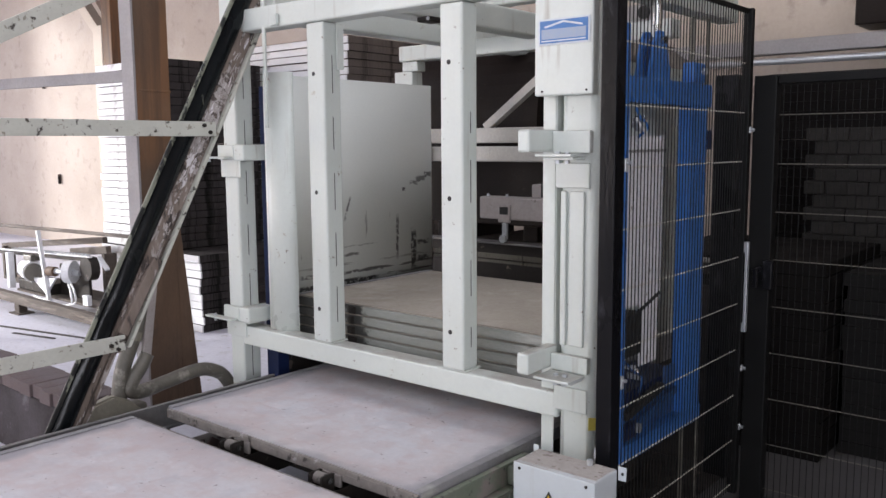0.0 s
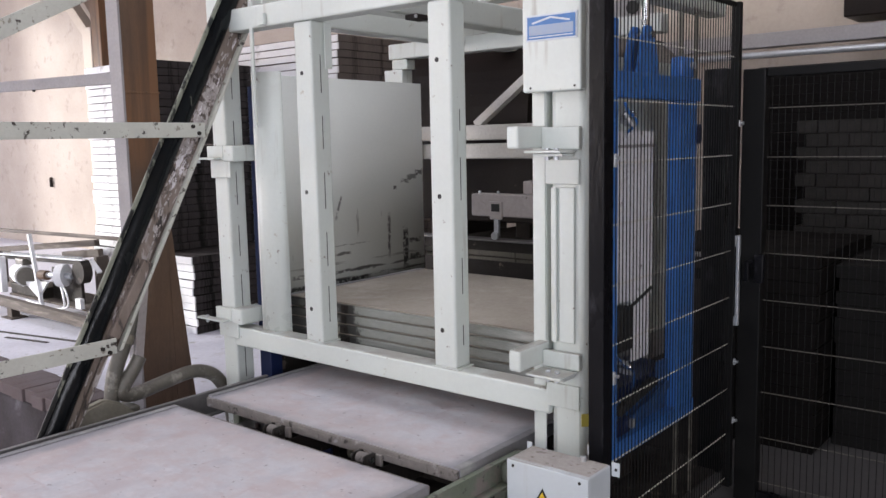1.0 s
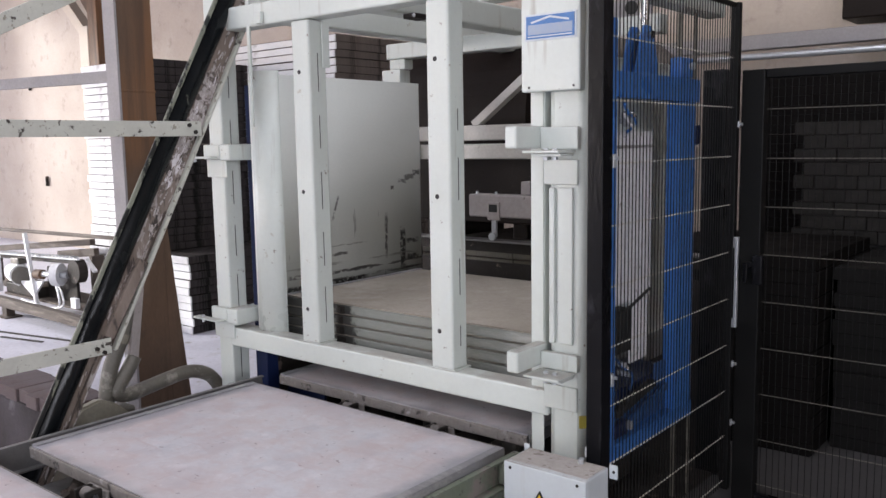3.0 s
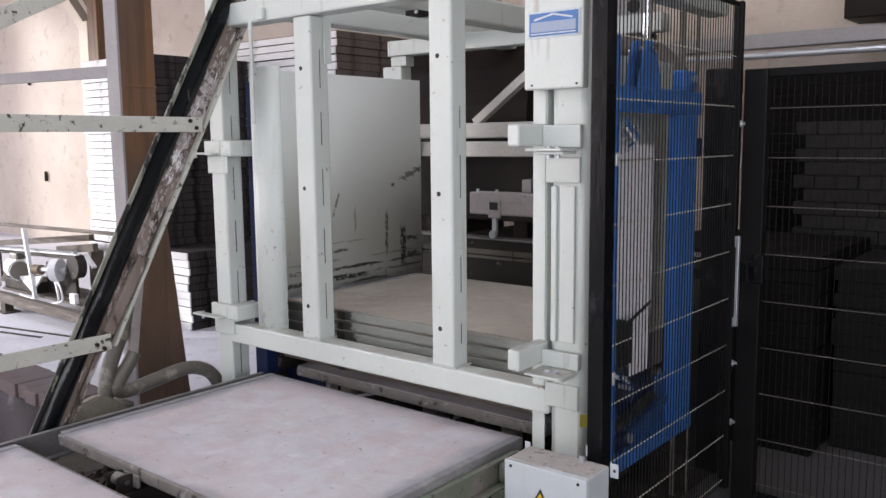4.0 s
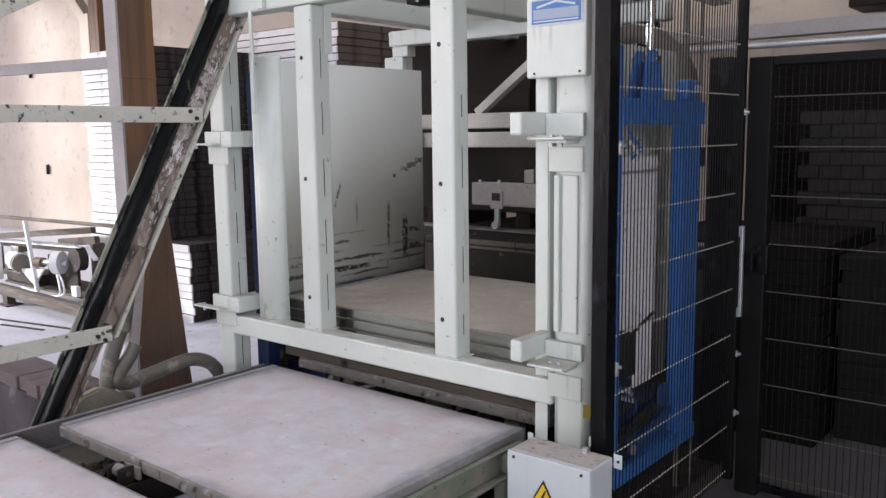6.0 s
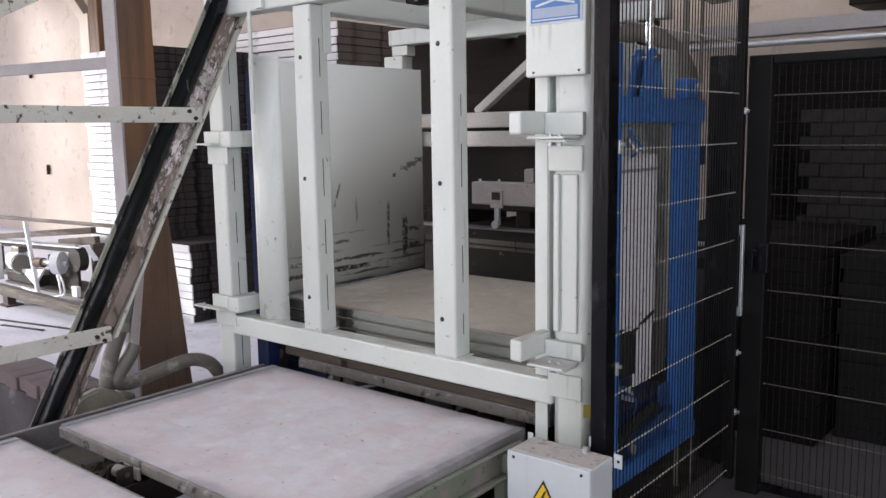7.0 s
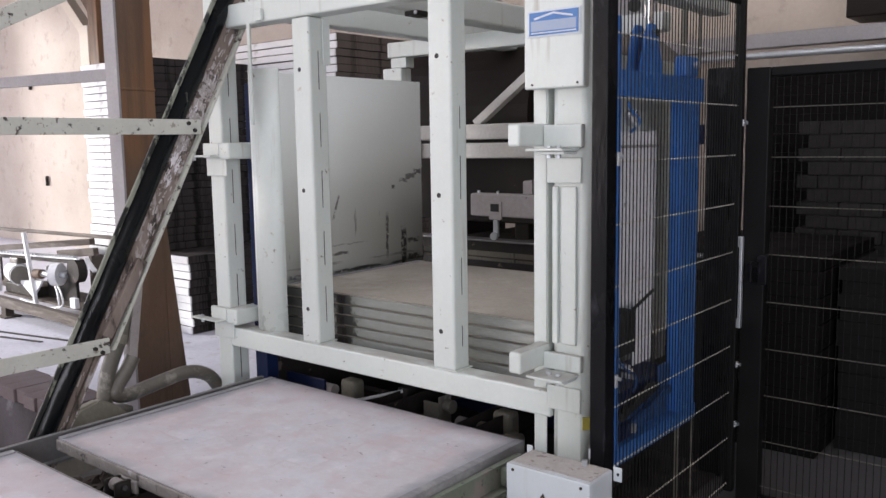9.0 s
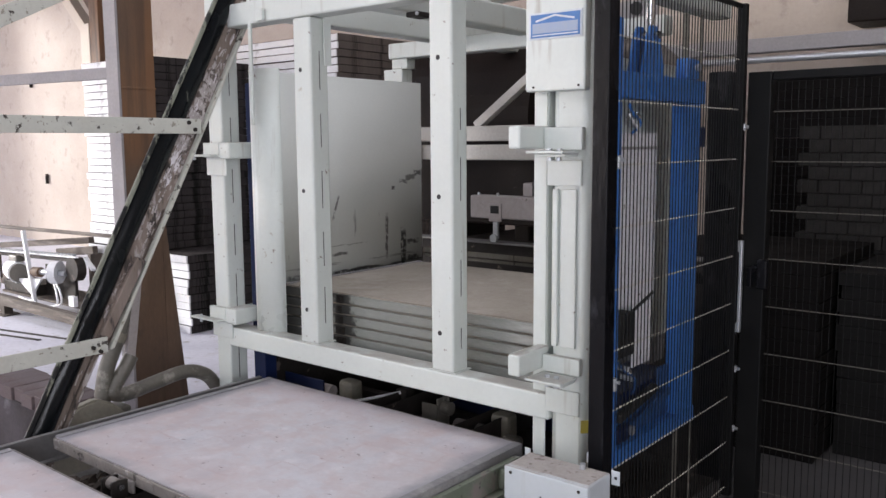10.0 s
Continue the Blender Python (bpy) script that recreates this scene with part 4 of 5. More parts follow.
fence = thing("mesh_guard_door", pose(0, 0, 0), "black wire mesh guard door with a pale handle bar", "fence")
part("post", bx(FX - 0.030, FX + 0.025, 2.292, 2.356, 0, 2.35, bevel=0.004), POSTDARK, fence, "dark smeared steel post")
part("stile", bx(FX - 0.018, FX + 0.018, 3.432, 3.466, 0.06, 2.12, bevel=0.003), MESHDARK, fence)
part("stile", bx(FX - 0.012, FX + 0.012, 2.358, 2.370, 0.06, 2.12, bevel=0.002), MESHDARK, fence)
part("top_rail", bx(FX - 0.010, FX + 0.006, 2.371, 3.431, 2.10, 2.118, bevel=0.002), MESHDARK, fence)
upwire = part("wire", rod(bmesh.new(), (0, 0, 0.08), (0, 0, 2.10), 0.0020, 6), MESHDARK, fence, at=pose(FX + 0.003, 2.386, 0))
for k in range(1, 42):
    again(upwire, pose(FX + 0.003, 2.386 + 0.0252 * k, 0))
flat = part("cross_wire", rod(bmesh.new(), (0, 2.371, 0), (0, 3.431, 0), 0.0027, 6), WIRE, fence, "pale cross wire", at=pose(FX - 0.001, 0, 0.1))
for k in range(1, 10):
    again(flat, pose(FX - 0.001, 0, 0.1 + 0.2 * k))
b = bx(FX + 0.022, FX + 0.036, 3.434, 3.456, 0.78, 1.165, bevel=0.003)
box(b, FX + 0.0185, FX + 0.022, 3.432, 3.458, 0.78, 0.82)
box(b, FX + 0.0185, FX + 0.022, 3.432, 3.458, 1.12, 1.165)
part("handle", b, GALV, fence, "pale steel handle bar")
for y, z in ((2.372, 1.51), (2.372, 0.80)):
    b = bx(FX - 0.02, FX + 0.027, y - 0.012, y + 0.006, z - 0.022, z + 0.022, bevel=0.003)
    rod(b, (FX + 0.027, y, z + 0.008), (FX + 0.038, y, z + 0.008), 0.006, 10)
    part("hinge", b, GALV, fence, "steel hinge")
for z in (1.63, 0.62, 0.36):
    b = rod(bmesh.new(), (FX + 0.018, 3.452, z), (FX + 0.036, 3.452, z), 0.007, 12)
    box(b, FX + 0.018, FX + 0.025, 3.440, 3.458, z - 0.014, z + 0.014, bevel=0.003)
    part("bolt", b, GALV, fence, "bright bolt")

back = thing("mesh_guard_panel", pose(0, 0, 0), "black wire mesh guard panel in the shade", "fence")
PY = 3.50
part("stile", bx(-1.278, -1.185, PY - 0.03, PY + 0.03, 0.0, 1.85, bevel=0.004), MESHDARK, back)
part("stile", bx(0.35, 0.41, PY - 0.03, PY + 0.03, 0.0, 1.85, bevel=0.004), MESHDARK, back)
part("top_rail", bx(-1.184, 0.349, PY - 0.02, PY + 0.02, 1.815, 1.85, bevel=0.003), MESHDARK, back)
part("bottom_rail", bx(-1.184, 0.349, PY - 0.015, PY + 0.015, 0.02, 0.05, bevel=0.003), POSTDARK, back)
upw = part("wire", rod(bmesh.new(), (0, 0, 0.05), (0, 0, 1.815), 0.0015, 6), MESHDARK, back, at=pose(-1.165, PY - 0.003, 0))
for k in range(1, 58):
    again(upw, pose(-1.165 + 0.0262 * k, PY - 0.003, 0))
flatw = part("cross_wire", rod(bmesh.new(), (-1.183, 0, 0), (0.348, 0, 0), 0.0020, 6), PIPE, back, at=pose(0, PY + 0.002, 0.09))
for k in range(1, 9):
    again(flatw, pose(0, PY + 0.002, 0.09 + 0.2 * k))
b = bx(-1.205, -1.165, PY - 0.06, PY - 0.031, 0.97, 1.09, bevel=0.006)
rod(b, (-1.225, PY - 0.03, 1.05), (-1.225, PY - 0.075, 1.05), 0.012, 12)
box(b, -1.235, -1.215, PY - 0.09, PY - 0.075, 0.98, 1.06, bevel=0.004)
part("latch", b, POSTDARK, back)

# ---- blue lifting carriage ----
lift = thing("lifting_carriage", pose(0, 0, 0), "blue enamelled lifting carriage of the stacker", "machine part")
LX0, LX1 = -1.425, -1.375
part("upright", bx(LX0 - 0.02, LX1, 2.530, 2.575, 0.43, 1.98, bevel=0.004), BLUE, lift)
part("upright", bx(LX0, LX1, 3.075, 3.240, 0.496, 1.718, bevel=0.004), BLUE, lift)
part("top_beam", bx(LX0, LX1, 2.576, 3.275, 1.719, 1.808, bevel=0.004), BLUE, lift)
part("bottom_beam", bx(LX0, LX1, 2.576, 3.25, 0.43, 0.495, bevel=0.004), BLUE, lift)
part("web_plate", bx(LX0 - 0.005, LX0 + 0.008, 2.576, 3.09, 0.4955, 0.612, bevel=0.002), DIMBLUE, lift)
# Added black bar drawn in place of a dark slanting slot.
part("slot_bar", beam(bmesh.new(), (LX1 - 0.012, 2.60, 0.600), (LX1 - 0.012, 2.90, 0.650), 0.03, 0.032, bevel=0.006), INK, lift, "black slanting bar standing for a dark slot")
part("link_arm", beam(bmesh.new(), (LX1 - 0.02, 2.66, 0.53), (LX1 - 0.02, 3.05, 0.60), 0.014, 0.03, bevel=0.004), DIMBLUE, lift)
part("pivot", rod(bmesh.new(), (LX0 + 0.009, 2.70, 0.535), (LX1 + 0.002, 2.70, 0.535), 0.018, 14), GALV, lift, "bright pivot pin")
part("guard", bx(LX0 + 0.0085, LX0 + 0.04, 2.60, 2.71, 0.50, 0.56, bevel=0.01), NAVY, lift)
part("gusset", bx(LX0 - 0.002, LX0 + 0.02, 2.98, 3.074, 0.613, 0.70, bevel=0.01), DIMBLUE, lift)
part("bottom_beam", bx(LX0 - 0.2, LX0 - 0.002, 2.55, 3.15, 0.55, 0.66, bevel=0.004), NAVY, lift)
b = prism([(2.735, 1.809), (2.905, 1.809), (2.868, 1.95), (2.84, 1.978), (2.80, 1.978), (2.772, 1.94)], 0, 0.012)
b.transform(Matrix(((0, 1, 0, LX1 - 0.02), (1, 0, 0, 0), (0, 0, 1, 0), (0, 0, 0, 1))))
b2 = prism([(2.735, 1.809), (2.905, 1.809), (2.868, 1.95), (2.84, 1.978), (2.80, 1.978), (2.772, 1.94)], 0, 0.012)
b2.transform(Matrix(((0, 1, 0, LX0 - 0.02), (1, 0, 0, 0), (0, 0, 1, 0), (0, 0, 0, 1))))
clevis = part("clevis", b, BLUE, lift)
part("cheek", b2, BLUE, clevis)
part("pin", rod(bmesh.new(), (LX0 - 0.04, 2.818, 1.945), (LX1 + 0.012, 2.818, 1.945), 0.014, 14), CHROME, clevis)
part("ear", bx(LX0, LX1 + 0.004, 3.085, 3.205, 1.809, 1.888, bevel=0.012), BLUE, lift)
part("bolt", rod(bmesh.new(), (LX1 + 0.004, 3.165, 1.855), (LX1 + 0.02, 3.165, 1.855), 0.014, 8), GALV, lift, "bright bolt")
part("piston_rod", rod(bmesh.new(), (-1.40, 2.818, 1.975), (-1.40, 2.818, 3.2), 0.013, 18), CHROME, lift, "bright piston rod")
part("rod_nut", rod(bmesh.new(), (-1.40, 2.818, 2.00), (-1.40, 2.818, 2.07), 0.018, 16), CHROME, lift)
panel = part("cover_panel", bx(-1.434, -1.427, 2.60, 2.955, 0.98, 1.605, bevel=0.002), PALEPAINT, lift, "pale grey cover panel")
part("lip", bx(-1.4265, -1.415, 2.60, 2.955, 1.545, 1.556, bevel=0.002), GREYFLANGE, panel)
part("cover_panel", bx(-1.434, -1.427, 2.79, 2.94, 0.74, 0.978, bevel=0.002), PALEPAINT, lift, "pale grey cover panel")
part("fold", beam(bmesh.new(), (-1.424, 2.60, 0.905), (-1.424, 2.945, 1.005), 0.006, 0.012, bevel=0.001), INK, panel, "dark fold line")
part("valve_block", bx(-1.47, -1.41, 2.64, 2.77, 0.80, 0.96, bevel=0.006), INK, lift, "black valve block")
for y, z in ((2.64, 1.64), (2.655, 1.66), (2.67, 1.63), (2.63, 0.78), (2.645, 0.745), (2.67, 0.735)):
    part("fitting", rod(bmesh.new(), (-1.40, y, z), (-1.362, y, z), 0.010, 8), GALV, lift, "small steel fitting")
part("air_tube", hose([(-1.365, 2.60, 1.70), (-1.36, 2.625, 1.665), (-1.362, 2.66, 1.655), (-1.365, 2.685, 1.63), (-1.40, 2.69, 1.60)], 0.005, 8), BLUE, lift, "thin blue air tube")
part("air_tube", hose([(-1.365, 2.60, 1.665), (-1.36, 2.63, 1.635), (-1.362, 2.67, 1.61), (-1.40, 2.68, 1.585)], 0.005, 8), PALEPAINT, lift, "thin pale air tube")
part("air_tube", hose([(-1.40, 2.62, 0.80), (-1.365, 2.63, 0.765), (-1.362, 2.66, 0.75), (-1.365, 2.69, 0.72), (-1.38, 2.70, 0.67)], 0.005, 8), DIMBLUE, lift, "thin blue air tube")
part("elbow", hose([(-1.40, 2.665, 1.665), (-1.368, 2.665, 1.665), (-1.36, 2.665, 1.65)], 0.009, 10), CHROME, lift, "bright elbow fitting")
part("elbow", hose([(-1.40, 2.64, 0.775), (-1.368, 2.64, 0.775), (-1.36, 2.64, 0.76)], 0.009, 10), CHROME, lift, "bright elbow fitting")
part("roller_block", bx(LX0, LX1, 3.241, 3.30, 1.55, 1.63, bevel=0.01), NAVY, lift)
cyl = thing("lift_cylinder", pose(0, 0, 0), "grey pneumatic cylinder hung over the carriage", "machine part")
part("barrel", rod(bmesh.new(), (-1.40, 2.818, 2.44), (-1.40, 2.818, 3.1), 0.036, 20), GALV, cyl)
part("mount", bx(-1.535, -1.436, 2.75, 2.89, 2.201, 2.43, bevel=0.006), WHITE, cyl)
part("cap", bx(-1.4355, -1.36, 2.775, 2.862, 2.40, 2.439, bevel=0.006), GALV, cyl)
inner = thing("rear_guide_post", pose(0, 0, 0), "dull steel guide posts in the stacker's shade", "machine part")
part("strip", bx(-1.50, -1.48, 3.33, 3.345, 0.0, 2.09, bevel=0.003), PIPE, inner)
part("strip", bx(-1.46, -1.445, 3.40, 3.41, 0.0, 2.09, bevel=0.003), PIPE, inner)

# ---- behind the stacker ----
RY = 4.0
rear = thing("rear_transfer_frame", pose(0, 0, 0), "cream steel transfer frame behind the stacker", "machine")
part("top_beam", bx(-3.78, -1.90, RY + 0.02, RY + 0.12, 2.110, 2.206, bevel=0.008), WHITE, rear)
part("stub", bx(-3.76, -3.63, RY + 0.03, RY + 0.11, 2.045, 2.109, bevel=0.006), WHITE, rear)
part("post", bx(-3.82, -3.665, RY + 0.02, RY + 0.12, 0, 2.044, bevel=0.006), WHITE, rear)
# This post of the cream frame is near-black, shade in its colour.
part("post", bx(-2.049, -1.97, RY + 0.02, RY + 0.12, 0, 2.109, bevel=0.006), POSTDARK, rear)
# Rear beams and brace take the cream that is darkened for shade.
part("mid_beam", bx(-3.664, -2.05, RY, RY + 0.09, 1.585, 1.675, bevel=0.008), SHADECREAM, rear)
part("mid_beam", bx(-3.664, -2.05, RY - 0.02, RY + 0.07, 1.475, 1.565, bevel=0.008), SHADECREAM, rear)
part("brace", beam(bmesh.new(), (-3.09, RY + 0.05, 1.676), (-2.48, RY + 0.05, 2.109), 0.05, 0.055, up=(0, 1, 0)), SHADECREAM, rear)
part("hook", bx(-3.55, -3.46, RY - 0.06, RY - 0.022, 1.40, 1.60, bevel=0.02), WHITE, rear)
port = part("port_plate", bx(-2.17, -1.95, RY + 0.03, RY + 0.05, 2.2065, 2.29, bevel=0.003), GREYFLANGE, rear, "grey plate with a dark port")
part("port", rod(bmesh.new(), (-2.06, RY + 0.031, 2.248), (-2.06, RY + 0.02, 2.248), 0.034, 20), INK, port, "dark round port")
grab = thing("gripper_trolley", pose(0.13, 0, 0), "cream gripper trolley with a small roller", "machine part")
b = bx(-3.04, -2.30, 3.74, 3.84, 1.16, 1.285, bevel=0.008)
part("body", b, TROLLEY, grab)
part("pocket", bx(-2.90, -2.82, 3.725, 3.7395, 1.145, 1.245, bevel=0.004), TROLLEY, grab)
part("pocket_hole", bx(-2.888, -2.832, 3.7235, 3.7245, 1.19, 1.232, bevel=0.0), INK, grab)
part("leg", bx(-2.875, -2.845, 3.728, 3.75, 1.05, 1.144, bevel=0.004), GALV, grab)
part("roller", rod(bmesh.new(), (-2.86, 3.71, 1.055), (-2.86, 3.727, 1.055), 0.022, 16), GALV, grab)
part("block", bx(-2.70, -2.55, 3.76, 3.86, 1.2855, 1.36, bevel=0.008), TROLLEY, grab)
part("stop", bx(-2.63, -2.45, 3.745, 3.759, 1.29, 1.372, bevel=0.004), INK, grab)
for x in (-3.0, -2.87):
    part("bolt", rod(bmesh.new(), (x, 3.77, 1.2855), (x, 3.77, 1.30), 0.008, 8), GALV, grab)
rail = thing("trolley_rail", pose(0, 0, 0), "pale steel rail carrying the gripper trolley", "rail")
part("flange", bx(-3.7, -1.45, 3.76, 3.86, 1.016, 1.026, bevel=0.002), RAILGREY, rail)
part("web", bx(-3.7, -1.45, 3.80, 3.815, 0.955, 1.0155, bevel=0.002), IRON, rail)
for x in (-3.68, -1.50):
    part("support", bx(x, x + 0.05, 3.805, 3.87, 0, 0.954, bevel=0.003), IRON, rail)
hop = thing("dark_hopper", pose(0, 0, 0), "dark rusty steel hopper with pitted paint", "hopper")
bm = bmesh.new()
bmesh.ops.create_cone(bm, cap_ends=True, segments=48, radius1=0.62, radius2=0.62, depth=1.10, matrix=pose(-3.50, 5.0, 1.72, 0, 90, 0))
part("drum", bm, HOPPER, hop)
for x in (-3.95, -3.2):
    part("saddle", bx(x, x + 0.12, 4.6, 5.4, 0, 1.35, bevel=0.01), HOPPER, hop)
part("skirt", bx(-4.02, -2.35, 4.32, 4.40, 1.06, 1.60, bevel=0.01), HOPPER, hop)


def board_pile(name, x0, y0, z0, count, front, label, jitter=0.012, w=1.4, d=1.05, pitch=0.0665, lip=0.0652, sides=None):
    """A pile of boards, each a piece of its own: steel-lipped front edge, sides coloured for shade."""
    t = thing(name, pose(x0, y0, z0), label, "board stack", "stored board stacks")
    bm = bx(0, w, 0.004, d, 0.002, 0.0645, bevel=0.003)
    body = len(bm.faces)
    box(bm, 0.002, w - 0.002, -0.010, 0.0035, 0.0, lip, bevel=0.003)
    bm.faces.ensure_lookup_table()
    for f in list(bm.faces)[body:]:
        f.material_index = 1
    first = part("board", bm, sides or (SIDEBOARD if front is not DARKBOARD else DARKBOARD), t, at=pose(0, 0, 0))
    first.data.materials.append(front)
    for k in range(1, count):
        again(first, pose(random.uniform(-jitter, jitter), random.uniform(-jitter, jitter), k * pitch))
    return t


# These rear stacks have their shade in the board colours.
board_pile("stored_board_stack", -3.62, 4.17, 0, 14, OLIVEEDGE, "stack of production boards behind the stacker, coloured dark for shade", lip=0.057)
board_pile("stored_board_stack", -2.10, 4.20, 0, 15, DARKBOARD, "stack of production boards behind the stacker, coloured dark for shade", w=0.95, jitter=0.006, sides=DARKBOARD)
board_pile("stored_board_stack", -1.12, 4.42, 0, 14, SHADEBOARD, "stack of production boards behind the mesh panel, coloured dark for shade", w=1.6, d=0.8, sides=SHADEBOARD)
board_pile("stored_board_stack", -1.75, 5.36, 0, 14, SHADEBOARD, "stack of production boards carrying paving blocks, coloured dark for shade", w=2.3, d=0.6, sides=SHADEBOARD)
# Added dark backdrop that hides the pale wall and stands for shade.
board_pile("stored_board_stack", -2.15, 6.18, 0, 31, DARKBOARD, "added dark backdrop of boards against the back wall", d=0.40, w=3.4, jitter=0.002, lip=0.0655)
# Block colour is darkened for the shade behind the panel.
pavers = thing("paving_block_stack", pose(-1.64, 5.40, 0.932), "brown-grey concrete paving blocks stacked on boards, coloured dark for shade", "block stack")
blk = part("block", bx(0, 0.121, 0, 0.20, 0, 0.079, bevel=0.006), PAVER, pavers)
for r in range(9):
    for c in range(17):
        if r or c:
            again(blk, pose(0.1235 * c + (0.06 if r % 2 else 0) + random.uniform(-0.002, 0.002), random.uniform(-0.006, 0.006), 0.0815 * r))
# Pale fronts are the lit faces; side colours hold the shade.
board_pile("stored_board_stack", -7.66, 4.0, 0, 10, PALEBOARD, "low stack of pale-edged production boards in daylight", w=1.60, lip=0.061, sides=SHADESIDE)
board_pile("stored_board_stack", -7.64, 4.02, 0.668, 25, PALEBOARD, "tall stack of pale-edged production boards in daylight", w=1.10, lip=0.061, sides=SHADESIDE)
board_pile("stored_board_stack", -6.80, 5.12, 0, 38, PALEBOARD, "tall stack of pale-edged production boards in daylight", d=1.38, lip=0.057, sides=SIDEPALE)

# ---- inclined support ----
side = thing("inclined_support", pose(0, 0, 0), "chipped black inclined steel support with flaking flanges", "frame")
SX = -3.25
LOW, TOP = (1.125, 0.0), (2.43, 2.42)


def inclined(off0, off1, x0, x1, name, material, z0=0.0, z1=2.42, bevel=0.004, label=""):
    """A strip of the sloping member between two offsets along the run."""
    bm = bmesh.new()
    lo, hi = z0 / 2.42, z1 / 2.42
    vs = []
    for k, f in ((z0, lo), (z1, hi)):
        y = LOW[0] + (TOP[0] - LOW[0]) * f
        vs.append([bm.verts.new(p) for p in ((x0, y + off0, k), (x1, y + off0, k), (x1, y + off1, k), (x0, y + off1, k))])
    bm.faces.new(vs[0][::-1])
    bm.faces.new(vs[1])
    for i in range(4):
        j = (i + 1) % 4
        bm.faces.new((vs[0][i], vs[0][j], vs[1][j], vs[1][i]))
    if bevel:
        bmesh.ops.bevel(bm, geom=list(bm.edges), offset=bevel, segments=2, affect="EDGES")
    return part(name, bm, material, side, label)


def on_slope(z):
    return LOW[0] + (TOP[0] - LOW[0]) * z / 2.42


def arched(off0, off1, x, rise, name, material, label):
    """A bulging strip of the sloping member, with a dented, uneven face."""
    bm = bmesh.new()
    rows = []
    for k in range(61):
        z = 2.42 * k / 60
        ring = []
        for s in range(11):
            u = s / 10
            dent = 0.0012 * math.sin(z * 23 + s) + random.uniform(-0.0005, 0.0005)
            ring.append(bm.verts.new((x + rise * math.sin(math.pi * u) ** 0.8 + dent, on_slope(z) + off0 + (off1 - off0) * u, z)))
        ring += [bm.verts.new((x - 0.02, on_slope(z) + off1, z)), bm.verts.new((x - 0.02, on_slope(z) + off0, z))]
        rows.append(ring)
    n = len(rows[0])
    for p, q in zip(rows, rows[1:]):
        for s in range(n):
            f = bm.faces.new((p[s], p[(s + 1) % n], q[(s + 1) % n], q[s]))
            f.smooth = s < 10
    bm.faces.new(rows[0][::-1])
    bm.faces.new(rows[-1])
    return part(name, bm, material, side, label)


inclined(0.000, 0.020, SX - 0.006, SX + 0.010, "flange", CHIP, label="chipped green-grey flange edge")
arched(0.0205, 0.120, SX - 0.006, 0.022, "web", BLACK, "glossy black rounded web")
inclined(0.1205, 0.215, SX - 0.03, SX - 0.012, "liner", CRUST, z0=0.72, label="flaking dirty liner strip")
inclined(0.1205, 0.190, SX - 0.03, SX - 0.012, "liner", CRUST, z1=0.7195, label="dirty brown lower liner strip")
inclined(0.2155, 0.232, SX - 0.03, SX + 0.012, "flange", SPECK, z0=0.74, label="chipped pale flange edge")
inclined(0.150, 0.158, SX - 0.0118, SX - 0.004, "ridge", BROWNEDGE, z0=0.05, z1=1.05, bevel=0.002, label="dark brown lengthwise ridge")
inclined(0.178, 0.183, SX - 0.0118, SX - 0.006, "ridge", FLAKE, z0=0.20, z1=1.25, bevel=0.0015, label="pale lengthwise ridge")
inclined(0.197, 0.206, SX - 0.0118, SX - 0.002, "ridge", BROWNEDGE, z0=0.73, z1=1.30, bevel=0.002, label="dark brown lengthwise ridge")
fl = bmesh.new()
slope = math.degrees(math.atan2(TOP[0] - LOW[0], 2.42))
for k in range(420):
    z = random.choice((random.uniform(0.1, 2.38), random.gauss(1.78, 0.13), random.gauss(1.72, 0.12), random.uniform(0.1, 2.2)))
    if not 0.05 < z < 2.38 or (z < 0.8 and k % 4):
        continue
    off = random.uniform(0.126, 0.209 if z > 0.75 else 0.182)
    ln, wd = random.uniform(0.006, 0.032), random.uniform(0.001, 0.0045)
    m = pose(SX - 0.0115 + random.uniform(0, 0.003), on_slope(z) + off, z, -slope + random.uniform(-9, 9), random.uniform(-12, 12), random.uniform(-25, 25))
    turned(fl, m, -0.0008, 0.0008, -wd, wd, -ln, ln)
part("flaking_paint", fl, FLAKE, side, "pale lifting flakes of paint")["kind"] = "stuff"
rough_patch = bmesh.new()
for off, z, w, h in ((0.150, 1.715, 0.018, 0.055), (0.172, 1.735, 0.014, 0.040), (0.165, 1.83, 0.010, 0.05), (0.185, 1.86, 0.008, 0.03), (0.150, 1.585, 0.020, 0.030), (0.175, 1.57, 0.018, 0.035), (0.150, 1.52, 0.018, 0.04), (0.180, 1.49, 0.012, 0.04), (0.145, 1.45, 0.010, 0.03), (0.165, 1.42, 0.013, 0.035), (0.19, 2.05, 0.007, 0.03), (0.16, 2.2, 0.008, 0.035)):
    ring = []
    for k in range(15):
        a0 = 2 * math.pi * k / 15
        q = random.uniform(0.55, 1.15)
        zz = z + h * q * math.sin(a0)
        ring.append((on_slope(zz) + off + w * q * math.cos(a0), zz))
    lo_ring = [rough_patch.verts.new((SX - 0.0125, y, zz)) for y, zz in ring]
    hi_ring = [rough_patch.verts.new((SX - 0.0107, y, zz)) for y, zz in ring]
    rough_patch.faces.new(hi_ring)
    rough_patch.faces.new(lo_ring[::-1])
    for k in range(15):
        rough_patch.faces.new((lo_ring[k], lo_ring[(k + 1) % 15], hi_ring[(k + 1) % 15], hi_ring[k]))
part("bared_primer", rough_patch, PEELED, side, "bared white primer where paint has peeled")["kind"] = "stuff"
